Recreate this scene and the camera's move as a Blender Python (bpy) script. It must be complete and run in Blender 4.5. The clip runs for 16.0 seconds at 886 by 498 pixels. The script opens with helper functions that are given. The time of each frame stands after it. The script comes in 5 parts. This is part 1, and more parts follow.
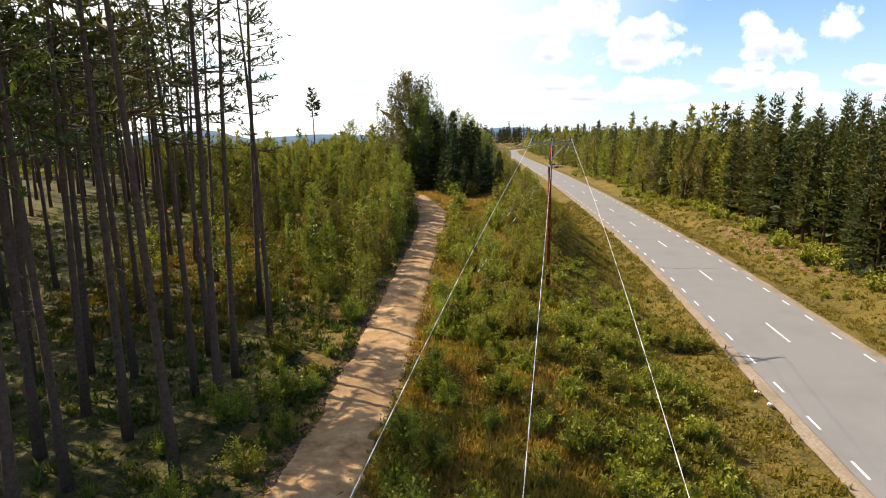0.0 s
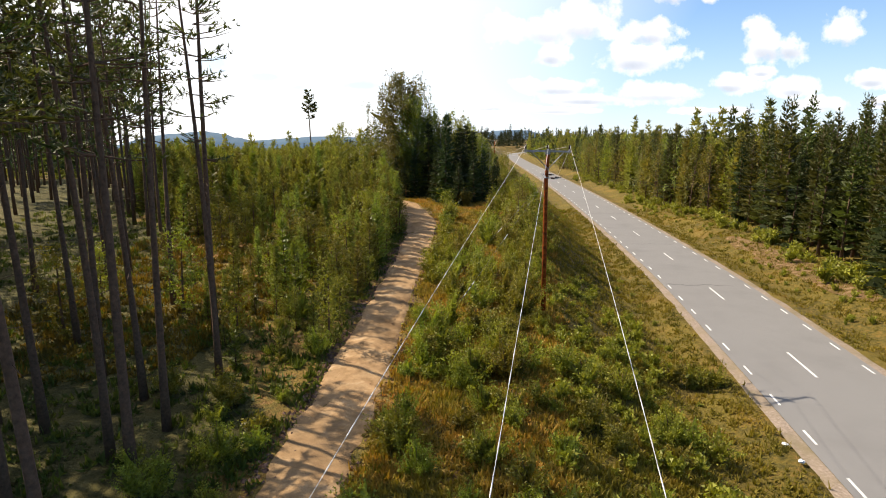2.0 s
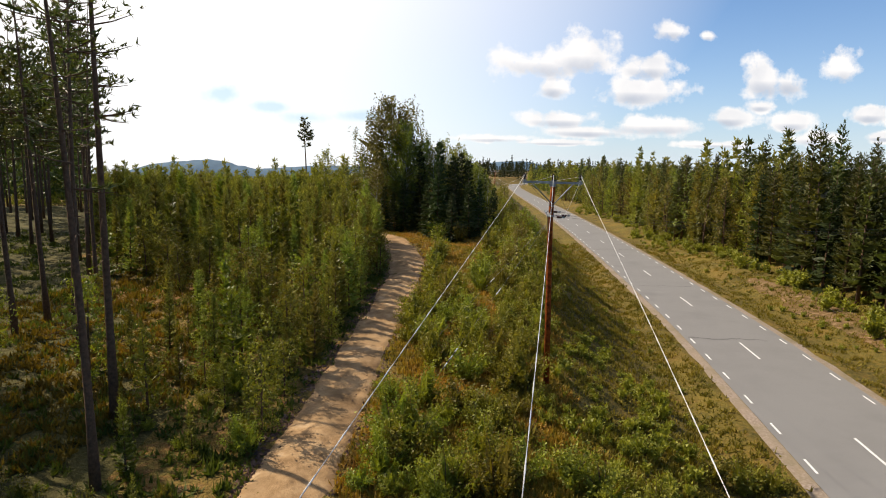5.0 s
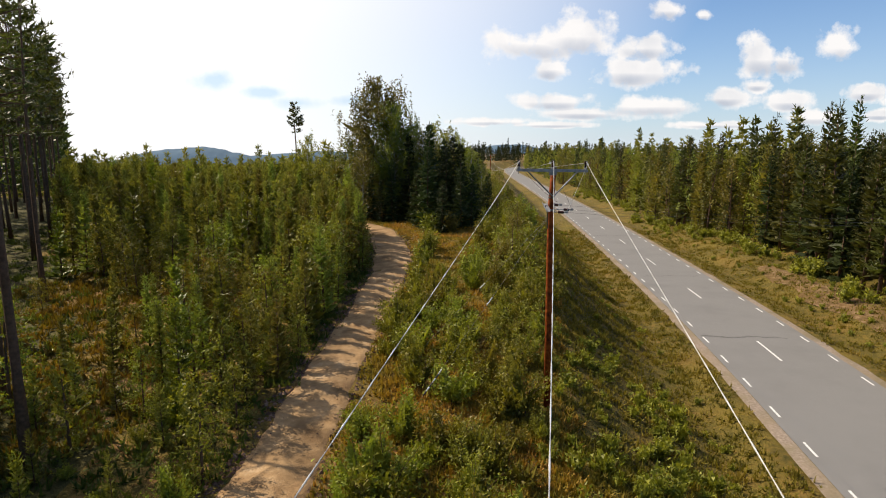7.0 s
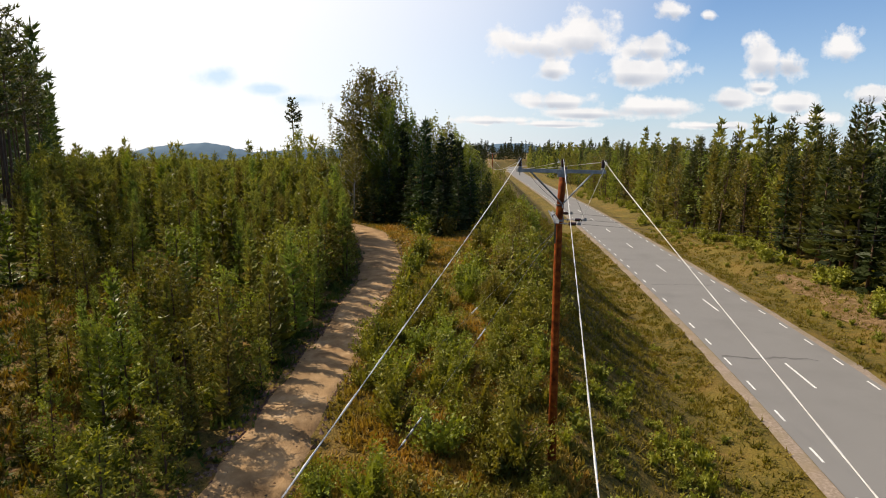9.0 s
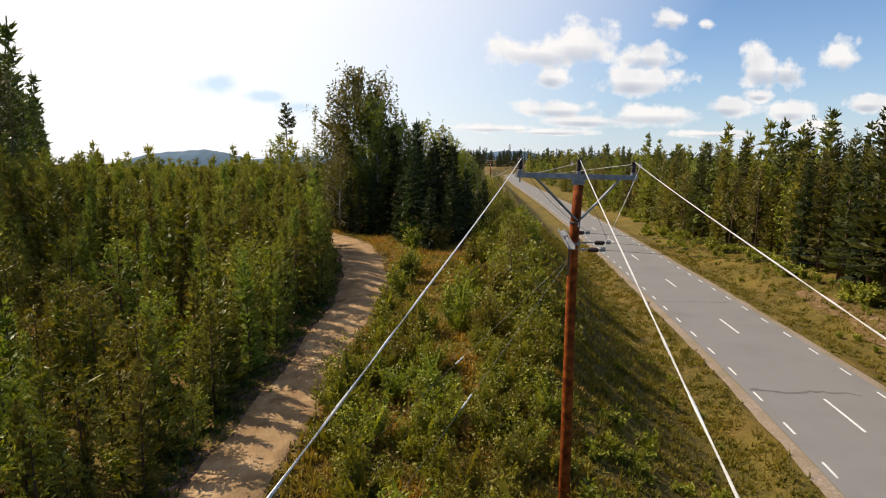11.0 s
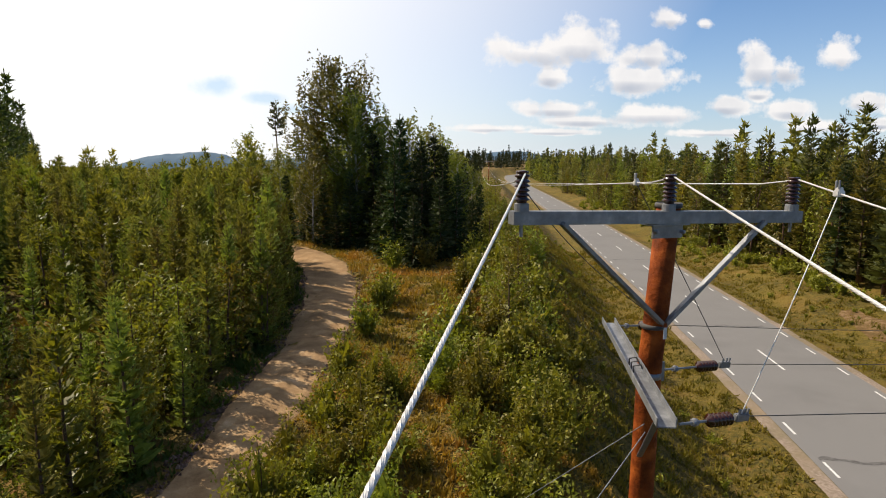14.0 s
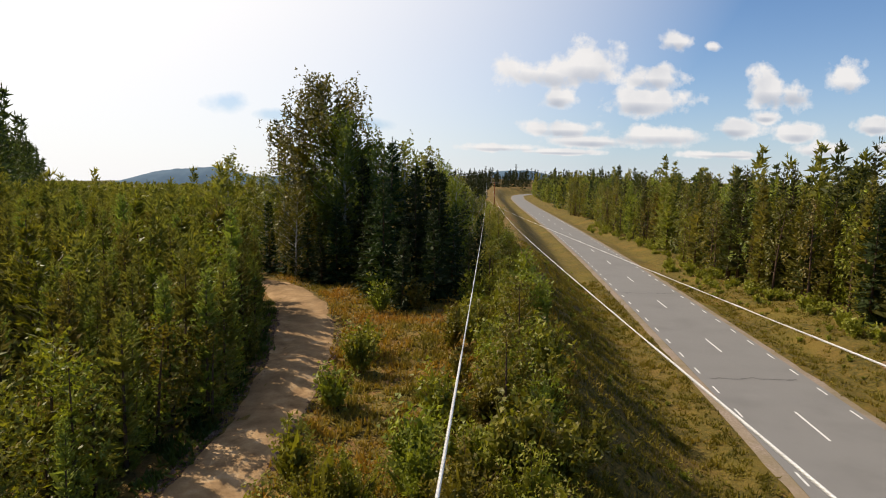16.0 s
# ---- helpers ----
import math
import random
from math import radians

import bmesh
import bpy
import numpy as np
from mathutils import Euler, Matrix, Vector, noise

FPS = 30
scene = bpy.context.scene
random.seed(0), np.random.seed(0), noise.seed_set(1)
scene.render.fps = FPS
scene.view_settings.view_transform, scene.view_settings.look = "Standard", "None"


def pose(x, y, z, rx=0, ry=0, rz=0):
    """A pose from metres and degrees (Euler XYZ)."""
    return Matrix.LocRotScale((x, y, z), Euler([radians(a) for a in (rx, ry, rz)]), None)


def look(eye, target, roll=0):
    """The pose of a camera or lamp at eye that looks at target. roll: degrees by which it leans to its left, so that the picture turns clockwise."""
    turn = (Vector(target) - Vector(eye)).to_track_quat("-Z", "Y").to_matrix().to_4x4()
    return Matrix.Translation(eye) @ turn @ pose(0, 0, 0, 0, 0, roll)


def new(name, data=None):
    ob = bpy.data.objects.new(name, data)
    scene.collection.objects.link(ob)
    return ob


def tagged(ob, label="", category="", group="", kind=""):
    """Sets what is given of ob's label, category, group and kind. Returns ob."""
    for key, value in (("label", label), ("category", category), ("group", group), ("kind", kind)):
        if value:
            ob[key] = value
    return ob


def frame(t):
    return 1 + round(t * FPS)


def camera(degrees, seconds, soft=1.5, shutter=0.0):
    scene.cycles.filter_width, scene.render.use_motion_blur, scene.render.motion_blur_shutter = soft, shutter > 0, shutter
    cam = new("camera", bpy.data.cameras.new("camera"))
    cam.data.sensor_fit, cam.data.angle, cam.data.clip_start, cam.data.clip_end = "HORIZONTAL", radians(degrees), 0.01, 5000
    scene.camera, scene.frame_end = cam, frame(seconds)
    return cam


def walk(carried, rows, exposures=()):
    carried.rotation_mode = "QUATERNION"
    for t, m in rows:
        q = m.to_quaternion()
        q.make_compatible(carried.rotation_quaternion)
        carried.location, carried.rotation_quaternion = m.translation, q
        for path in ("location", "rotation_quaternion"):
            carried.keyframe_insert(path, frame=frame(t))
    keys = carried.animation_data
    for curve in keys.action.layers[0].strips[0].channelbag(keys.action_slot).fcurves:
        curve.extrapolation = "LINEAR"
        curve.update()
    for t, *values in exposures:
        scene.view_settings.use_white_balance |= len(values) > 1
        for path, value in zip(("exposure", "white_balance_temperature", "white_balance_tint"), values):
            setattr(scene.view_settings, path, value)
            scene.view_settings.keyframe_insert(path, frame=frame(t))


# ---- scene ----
cam = camera(74.1, 16.0, soft=1.0)
METRES, EYE, TILT, LEAN, TURN = 30.0, 10.5, -11.0, 0.0, 0.0
ROWS = [
    (0.0, 0.0, 0.0, 0.0, 0.0, 0.0, -0.0),
    (0.5, 0.0089, 0.029, 0.0075, 0.36, 0.46, 0.39),
    (1.0, 0.0174, 0.0579, 0.0147, 0.49, 0.38, -2.01),
    (1.5, 0.0245, 0.0866, 0.0225, 0.35, 0.98, -0.88),
    (2.0, 0.0298, 0.1155, 0.0285, 0.13, 0.24, -0.26),
    (2.5, 0.0341, 0.1466, 0.034, 0.09, 0.46, 0.05),
    (3.0, 0.0393, 0.1791, 0.0384, 0.68, 1.51, 0.59),
    (3.5, 0.0444, 0.2143, 0.0443, 0.72, 2.66, 0.7),
    (4.0, 0.0493, 0.249, 0.0499, 0.85, 3.71, -0.44),
    (6.5, 0.0735, 0.3946, 0.08, -0.06, 1.73, -0.87),
    (7.0, 0.0769, 0.4235, 0.0864, -0.0, 1.62, -0.08),
    (7.5, 0.0811, 0.4516, 0.0903, 0.15, 2.23, -0.38),
    (8.0, 0.0853, 0.4805, 0.0965, 0.16, 2.14, -0.51),
    (8.5, 0.0894, 0.5096, 0.1015, 0.31, 1.23, 0.07),
    (9.0, 0.0932, 0.5391, 0.1064, 0.17, 1.45, -0.64),
    (11.5, 0.1127, 0.7002, 0.1313, 0.04, 2.19, -0.75),
    (12.0, 0.1166, 0.7322, 0.1378, 0.18, 1.78, -0.79),
    (12.5, 0.1204, 0.7654, 0.1454, 0.19, 1.37, -0.11),
    (13.0, 0.1246, 0.7997, 0.1524, 0.5, 1.2, 0.09),
    (13.5, 0.1293, 0.8355, 0.1602, 0.29, 2.21, -0.76),
    (14.0, 0.1344, 0.8698, 0.1681, 0.04, 2.23, -0.45),
    (14.5, 0.139, 0.9006, 0.1825, -0.14, 2.22, -0.9),
    (15.0, 0.1442, 0.9316, 0.1961, 0.22, 2.87, 0.22),
    (15.5, 0.15, 0.9636, 0.2056, 0.05, 3.92, -0.75),
    (16.0, 0.156, 0.996, 0.213, 0.62, 3.95, -1.3),
]
walk(cam, [(t, pose(0, 0, EYE, TILT, LEAN, TURN) @ pose(METRES * x, METRES * y, METRES * z, 90 + pitch, roll, yaw)) for t, x, y, z, yaw, pitch, roll in ROWS],
     exposures=[(0.0, 0.85, 6800, 12), (2.0, 0.77, 6800, 12), (4.0, 0.51, 6800, 12), (6.5, 0.35, 6800, 12), (9.0, 0.31, 6800, 12), (14.0, 0.29, 6800, 12), (15.0, 0.19, 6800, 12), (15.5, 0.16, 6800, 12), (16.0, 0.16, 6800, 12)])

# ---- sky and sun ----
SUN_AZ, SUN_EL = -66.0, 44.0     # degrees; azimuth from straight ahead (+y), minus is to the left


def sums(nt, op, a, b=None, clamp=False):
    n = nt.nodes.new("ShaderNodeMath")
    n.operation, n.use_clamp = op, clamp
    for i, v in enumerate((a, b)):
        if v is None:
            continue
        if isinstance(v, (int, float)):
            n.inputs[i].default_value = v
        else:
            nt.links.new(v, n.inputs[i])
    return n.outputs[0]


world = bpy.data.worlds.new("sky")
scene.world = world
world.use_nodes = True
wt = world.node_tree
wt.nodes.clear()
sky = wt.nodes.new("ShaderNodeTexSky")
sky.sky_type, sky.sun_disc = "NISHITA", False
sky.sun_elevation, sky.sun_rotation = radians(SUN_EL), radians(SUN_AZ)
sky.air_density, sky.dust_density, sky.ozone_density = 1.0, 0.4, 3.0
coord = wt.nodes.new("ShaderNodeTexCoord")
split = wt.nodes.new("ShaderNodeSeparateXYZ")
wt.links.new(coord.outputs["Generated"], split.inputs[0])
ahead = sums(wt, "MAXIMUM", split.outputs[1], 0.02)
plane_x = sums(wt, "DIVIDE", split.outputs[0], ahead)
plane_z = sums(wt, "DIVIDE", split.outputs[2], ahead)
flat = wt.nodes.new("ShaderNodeCombineXYZ")
wt.links.new(plane_x, flat.inputs[0])
wt.links.new(plane_z, flat.inputs[1])


def cloud_noise(scale, detail, rough):
    n = wt.nodes.new("ShaderNodeTexNoise")
    n.inputs["Scale"].default_value, n.inputs["Detail"].default_value, n.inputs["Roughness"].default_value = scale, detail, rough
    wt.links.new(flat.outputs[0], n.inputs["Vector"])
    return n


billow = cloud_noise(17, 9, 0.6)
fine = cloud_noise(7, 6, 0.55)
CLOUDS = [  # across, up, half width, half height
    (0.165, 0.176, 0.092, 0.032), (0.215, 0.186, 0.065, 0.039), (0.329, 0.168, 0.05, 0.022), (0.525, 0.15, 0.043, 0.032), (0.56, 0.15, 0.039, 0.028), (0.65, 0.17, 0.037, 0.034),
    (0.366, 0.226, 0.037, 0.018), (0.422, 0.219, 0.015, 0.009), (0.313, 0.129, 0.076, 0.026), (0.176, 0.134, 0.031, 0.021), (0.466, 0.088, 0.039, 0.017), (0.339, 0.075, 0.099, 0.019),
    (0.184, 0.082, 0.067, 0.015), (0.57, 0.082, 0.037, 0.017), (0.699, 0.097, 0.034, 0.016), (0.518, 0.109, 0.023, 0.011), (0.236, 0.064, 0.086, 0.012), (0.621, 0.056, 0.058, 0.013),
    (0.724, 0.061, 0.032, 0.009), (0.9, 0.12, 0.054, 0.022), (1.1, 0.2, 0.086, 0.032), (0.45, 0.045, 0.07, 0.007), (0.17, 0.045, 0.08, 0.006), (0.08, 0.05, 0.08, 0.008)]
cover, lower = None, None
for cx, cz, rx, rz in CLOUDS:
    dx = sums(wt, "DIVIDE", sums(wt, "SUBTRACT", plane_x, cx), rx)
    dz = sums(wt, "DIVIDE", sums(wt, "SUBTRACT", plane_z, cz), rz)
    r2 = sums(wt, "ADD", sums(wt, "MULTIPLY", dx, dx), sums(wt, "MULTIPLY", dz, dz))
    body = sums(wt, "SUBTRACT", 1.0, sums(wt, "SQRT", r2))
    low = sums(wt, "MULTIPLY", sums(wt, "MAXIMUM", body, 0.0), sums(wt, "MULTIPLY", dz, -1.0))
    cover = body if cover is None else sums(wt, "MAXIMUM", cover, body)
    lower = low if lower is None else sums(wt, "MAXIMUM", lower, low)
ragged = sums(wt, "ADD", sums(wt, "MULTIPLY", sums(wt, "SUBTRACT", billow.outputs["Fac"], 0.5), 3.0),
              sums(wt, "MULTIPLY", sums(wt, "SUBTRACT", fine.outputs["Fac"], 0.5), 1.2))
mask = sums(wt, "MULTIPLY", sums(wt, "ADD", sums(wt, "ADD", cover, ragged), 0.08), 2.1, True)
mask = sums(wt, "MULTIPLY", mask, sums(wt, "GREATER_THAN", split.outputs[1], 0.05))
def blend(a, b, fac):
    n = wt.nodes.new("ShaderNodeMix")
    n.data_type = "RGBA"
    for value, socket in ((fac, 0), (a, 6), (b, 7)):
        if isinstance(value, tuple):
            n.inputs[socket].default_value = value
        else:
            wt.links.new(value, n.inputs[socket])
    return n.outputs[2]


# pale haze low down, and a thin bright veil of cloud round the sun with blue gaps in it
low_haze = sums(wt, "MULTIPLY", sums(wt, "POWER", 2.718, sums(wt, "MULTIPLY", sums(wt, "MAXIMUM", split.outputs[2], 0.0), -9.0)), 0.85)
low_haze = sums(wt, "MULTIPLY", low_haze, sums(wt, "ADD", 0.4, sums(wt, "MULTIPLY", sums(wt, "ADD", sums(wt, "MULTIPLY", split.outputs[1], 0.9), 0.35, True), 0.6)))   # the air is brighter on the sun's side
tint = wt.nodes.new("ShaderNodeMix")
tint.data_type, tint.blend_type = "RGBA", "MULTIPLY"
tint.inputs[0].default_value, tint.inputs[7].default_value = 1.0, (0.70, 1.03, 1.31, 1)   # clean northern air
wt.links.new(sky.outputs[0], tint.inputs[6])
air = blend(tint.outputs[2], (7.0, 7.8, 8.8, 1), low_haze)
toward = wt.nodes.new("ShaderNodeVectorMath")
toward.operation = "DOT_PRODUCT"
wt.links.new(coord.outputs["Generated"], toward.inputs[0])
toward.inputs[1].default_value = (-0.541, 0.580, 0.609)   # middle of the bright veil
veil = sums(wt, "MULTIPLY", sums(wt, "SUBTRACT", toward.outputs["Value"], 0.44), 2.25, True)
gap = None
for cx, cz, rx, rz in ((-0.380, 0.117, 0.046, 0.020), (-0.297, 0.096, 0.045, 0.012), (-0.242, 0.080, 0.046, 0.013), (-0.139, 0.083, 0.05, 0.011)):
    dx = sums(wt, "DIVIDE", sums(wt, "SUBTRACT", plane_x, cx), rx)
    dz = sums(wt, "DIVIDE", sums(wt, "SUBTRACT", plane_z, cz), rz)
    hole = sums(wt, "SUBTRACT", 1.0, sums(wt, "SQRT", sums(wt, "ADD", sums(wt, "MULTIPLY", dx, dx), sums(wt, "MULTIPLY", dz, dz))))
    gap = hole if gap is None else sums(wt, "MAXIMUM", gap, hole)
gap = sums(wt, "MULTIPLY", sums(wt, "ADD", gap, sums(wt, "MULTIPLY", sums(wt, "SUBTRACT", billow.outputs["Fac"], 0.5), 1.6)), 1.4, True)
veil = sums(wt, "MULTIPLY", veil, sums(wt, "SUBTRACT", 1.0, sums(wt, "MULTIPLY", gap, 0.62)))
air = blend(air, (11.3, 11.3, 11.3, 1), sums(wt, "MULTIPLY", veil, 0.95))
under = sums(wt, "ADD", sums(wt, "MULTIPLY", lower, 3.2), sums(wt, "MULTIPLY", sums(wt, "SUBTRACT", fine.outputs["Fac"], 0.45), 2.2))
under = sums(wt, "MULTIPLY", under, sums(wt, "MULTIPLY", sums(wt, "ADD", cover, 0.15), 2.2, True), True)
puff = blend((9.4, 9.4, 9.4, 1), (5.2, 5.7, 6.6, 1), under)
whole = blend(air, puff, sums(wt, "MULTIPLY", mask, 0.93))
back = wt.nodes.new("ShaderNodeBackground")
back.inputs[1].default_value = 0.084
wt.links.new(whole, back.inputs[0])
out = wt.nodes.new("ShaderNodeOutputWorld")
wt.links.new(back.outputs[0], out.inputs[0])

sun = new("sun", bpy.data.lights.new("sun", "SUN"))
sun.data.energy, sun.data.angle, sun.data.color = 5.0, radians(0.53), (1.0, 0.89, 0.72)
way = Vector((math.sin(radians(SUN_AZ)) * math.cos(radians(SUN_EL)), math.cos(radians(SUN_AZ)) * math.cos(radians(SUN_EL)), math.sin(radians(SUN_EL))))
sun.matrix_world = look(way * 300, (0, 0, 0))


# ---- materials ----
def material(name, stops, scale=4.0, rough=0.85, bump=0.0, bump_scale=None, metal=0.0, detail=6.0, space="Object", second=None, leaf=0.0, vary=0.0, bump_dist=0.02, gloss=0.2):
    """A noise-coloured surface: stops are (place, colour); second: (scale, stops, amount) multiplies a broader variation in; leaf: share of translucent light; vary: random value between objects."""
    m = bpy.data.materials.new(name)
    m.use_nodes = True
    nt = m.node_tree
    bsdf = nt.nodes["Principled BSDF"]
    bsdf.inputs["Roughness"].default_value, bsdf.inputs["Metallic"].default_value = rough, metal
    bsdf.inputs["Specular IOR Level"].default_value = gloss
    tc = nt.nodes.new("ShaderNodeTexCoord")

    def grain(sc, det):
        n = nt.nodes.new("ShaderNodeTexNoise")
        n.inputs["Scale"].default_value, n.inputs["Detail"].default_value, n.inputs["Roughness"].default_value = sc, det, 0.6
        nt.links.new(tc.outputs[space], n.inputs["Vector"])
        return n

    def ramp(src, st):
        r = nt.nodes.new("ShaderNodeValToRGB")
        el = r.color_ramp.elements
        while len(el) < len(st):
            el.new(0.5)
        for e, (p, c) in zip(el, st):
            e.position, e.color = p, (*c, 1)
        nt.links.new(src, r.inputs[0])
        return r.outputs[0]

    n1 = grain(scale, detail)
    colour = ramp(n1.outputs["Fac"], stops)
    if second:
        sc, st, amount = second
        mx = nt.nodes.new("ShaderNodeMix")
        mx.data_type, mx.blend_type = "RGBA", "MIX"
        r = ramp(grain(sc, 4).outputs["Fac"], st)
        nt.links.new(colour, mx.inputs[6])
        nt.links.new(r, mx.inputs[7])
        n3 = ramp(grain(sc * 0.7, 5).outputs["Fac"], [(0.42, (0, 0, 0)), (0.62, (amount, amount, amount))])
        nt.links.new(n3, mx.inputs[0])
        colour = mx.outputs[2]
    if vary:
        info = nt.nodes.new("ShaderNodeObjectInfo")
        isl = nt.nodes.new("ShaderNodeNewGeometry")
        hsv = nt.nodes.new("ShaderNodeHueSaturation")
        both = sums(nt, "ADD", sums(nt, "MULTIPLY", info.outputs["Random"], 0.6), sums(nt, "MULTIPLY", isl.outputs["Random Per Island"], 0.4))
        nt.links.new(sums(nt, "ADD", sums(nt, "MULTIPLY", both, vary), 1.0 - vary / 2), hsv.inputs["Value"])
        nt.links.new(sums(nt, "ADD", sums(nt, "MULTIPLY", info.outputs["Random"], vary * 0.08), 0.5 - vary * 0.035), hsv.inputs["Hue"])
        nt.links.new(colour, hsv.inputs["Color"])
        colour = hsv.outputs[0]
    nt.links.new(colour, bsdf.inputs["Base Color"])
    if bump:
        b = nt.nodes.new("ShaderNodeBump")
        b.inputs["Strength"].default_value, b.inputs["Distance"].default_value = bump, bump_dist
        nt.links.new(grain(bump_scale or scale * 3, 6).outputs["Fac"], b.inputs["Height"])
        nt.links.new(b.outputs[0], bsdf.inputs["Normal"])
    if leaf:
        tr = nt.nodes.new("ShaderNodeBsdfTranslucent")
        bright = nt.nodes.new("ShaderNodeHueSaturation")
        bright.inputs["Saturation"].default_value, bright.inputs["Value"].default_value = 1.1, 1.5
        nt.links.new(colour, bright.inputs["Color"])
        nt.links.new(bright.outputs[0], tr.inputs[0])
        mix = nt.nodes.new("ShaderNodeMixShader")
        mix.inputs[0].default_value = leaf
        nt.links.new(bsdf.outputs[0], mix.inputs[1])
        nt.links.new(tr.outputs[0], mix.inputs[2])
        nt.links.new(mix.outputs[0], nt.nodes["Material Output"].inputs[0])
    return m


ASPHALT = material("asphalt", [(0.3, (0.15, 0.147, 0.143)), (0.7, (0.205, 0.2, 0.194))], 60, 0.85, 0.3, 140, second=(0.35, [(0.3, (0.135, 0.132, 0.128)), (0.7, (0.19, 0.185, 0.18))], 0.7), bump_dist=0.01)
LINE = material("road_paint", [(0.3, (0.4, 0.4, 0.39)), (0.6, (0.68, 0.68, 0.66))], 9, 0.7, 0.2, 60)
GRAVEL = material("gravel", [(0.3, (0.16, 0.125, 0.095)), (0.55, (0.26, 0.205, 0.16)), (0.75, (0.36, 0.3, 0.25))], 11, 0.95, 0.6, 30, second=(0.6, [(0.3, (0.12, 0.105, 0.045)), (0.7, (0.24, 0.18, 0.12))], 0.8))
SAND = material("sandy_track", [(0.3, (0.17, 0.1, 0.047)), (0.45, (0.29, 0.18, 0.088)), (0.58, (0.38, 0.25, 0.13)), (0.72, (0.5, 0.36, 0.22))], 1.7, 0.95, 0.7, 14, second=(0.5, [(0.35, (0.12, 0.072, 0.034)), (0.65, (0.31, 0.2, 0.1))], 0.85), bump_dist=0.04, detail=12)
SOIL = material("verge_ground", [(0.28, (0.045, 0.04, 0.011)), (0.4, (0.11, 0.088, 0.02)), (0.52, (0.185, 0.128, 0.03)), (0.62, (0.225, 0.118, 0.038)), (0.75, (0.38, 0.26, 0.15))], 2.2, 0.95, 1.0, 9,
                second=(0.22, [(0.3, (0.07, 0.058, 0.014)), (0.5, (0.16, 0.1, 0.022)), (0.7, (0.22, 0.085, 0.034))], 0.75), bump_dist=0.15, detail=10)
BARE = material("bare_sandy_soil", [(0.3, (0.075, 0.048, 0.02)), (0.5, (0.16, 0.095, 0.04)), (0.7, (0.29, 0.2, 0.115))], 2.5, 0.95, 0.9, 9, second=(0.5, [(0.3, (0.07, 0.055, 0.012)), (0.7, (0.15, 0.08, 0.03))], 0.85), bump_dist=0.1)
TURF = material("verge_turf", [(0.28, (0.03, 0.027, 0.007)), (0.42, (0.075, 0.06, 0.012)), (0.55, (0.125, 0.09, 0.017)), (0.66, (0.165, 0.1, 0.024)), (0.78, (0.23, 0.145, 0.06))], 3.4, 0.95, 1.0, 9,
                second=(0.25, [(0.3, (0.085, 0.074, 0.013)), (0.5, (0.155, 0.113, 0.019)), (0.7, (0.2, 0.11, 0.03))], 0.75), bump_dist=0.12, detail=10)
MOSS = material("forest_floor", [(0.3, (0.022, 0.023, 0.008)), (0.45, (0.052, 0.048, 0.013)), (0.58, (0.09, 0.08, 0.022)), (0.72, (0.155, 0.137, 0.055))], 1.6, 0.95, 1.0, 8,
                second=(0.3, [(0.35, (0.05, 0.048, 0.012)), (0.65, (0.13, 0.1, 0.035))], 0.75), bump_dist=0.14, detail=10)
PINE = material("pine_needles", [(0.3, (0.036, 0.042, 0.01)), (0.5, (0.066, 0.074, 0.016)), (0.7, (0.108, 0.11, 0.024))], 1.0, 0.5, leaf=0.26, vary=0.8, gloss=0.25)
YOUNG = material("young_pine_needles", [(0.3, (0.105, 0.112, 0.023)), (0.5, (0.212, 0.208, 0.04)), (0.7, (0.34, 0.295, 0.052))], 0.6, 0.65, leaf=0.3, vary=1.0, gloss=0.12)
SPRUCE = material("spruce_needles", [(0.3, (0.02, 0.03, 0.008)), (0.6, (0.038, 0.05, 0.012)), (0.8, (0.06, 0.07, 0.016))], 1.3, 0.6, leaf=0.22, vary=0.7)
BIRCH = material("birch_leaves", [(0.3, (0.085, 0.092, 0.013)), (0.5, (0.155, 0.155, 0.021)), (0.75, (0.24, 0.22, 0.033))], 1.0, 0.45, leaf=0.34, vary=0.85, gloss=0.35)
SHRUB = material("shrub_leaves", [(0.3, (0.0943, 0.0989, 0.01495)), (0.5, (0.1898, 0.1817, 0.0253)), (0.75, (0.3105, 0.2737, 0.0437))], 2.0, 0.5, leaf=0.32, vary=0.85, gloss=0.22)
GRASS = material("grass_blades", [(0.25, (0.0682, 0.0627, 0.0121)), (0.45, (0.1452, 0.1078, 0.0176)), (0.6, (0.2035, 0.1364, 0.0242)), (0.75, (0.275, 0.1562, 0.0418))], 0.5, 0.7, leaf=0.25, vary=0.9, space="Object", detail=9)
HEATH = material("heath_plants", [(0.25, (0.0825, 0.066, 0.0165)), (0.42, (0.1925, 0.1188, 0.0275)), (0.56, (0.2915, 0.1298, 0.0352)), (0.75, (0.319, 0.099, 0.0429))], 0.45, 0.7, leaf=0.25, vary=0.9, detail=9)
BERRY = material("berry_plants", [(0.25, (0.034, 0.043, 0.0085)), (0.5, (0.08, 0.083, 0.013)), (0.7, (0.145, 0.128, 0.022))], 0.5, 0.6, leaf=0.26, vary=0.9, detail=9)
BARK = material("pine_bark", [(0.3, (0.069, 0.0427, 0.028)), (0.7, (0.161, 0.095, 0.06))], 9, 0.9, 0.8, 22)
CLOD = material("earth_clods", [(0.3, (0.07, 0.045, 0.026)), (0.5, (0.17, 0.11, 0.065)), (0.7, (0.34, 0.25, 0.17))], 3.0, 0.95, 0.5, 30, vary=0.9)
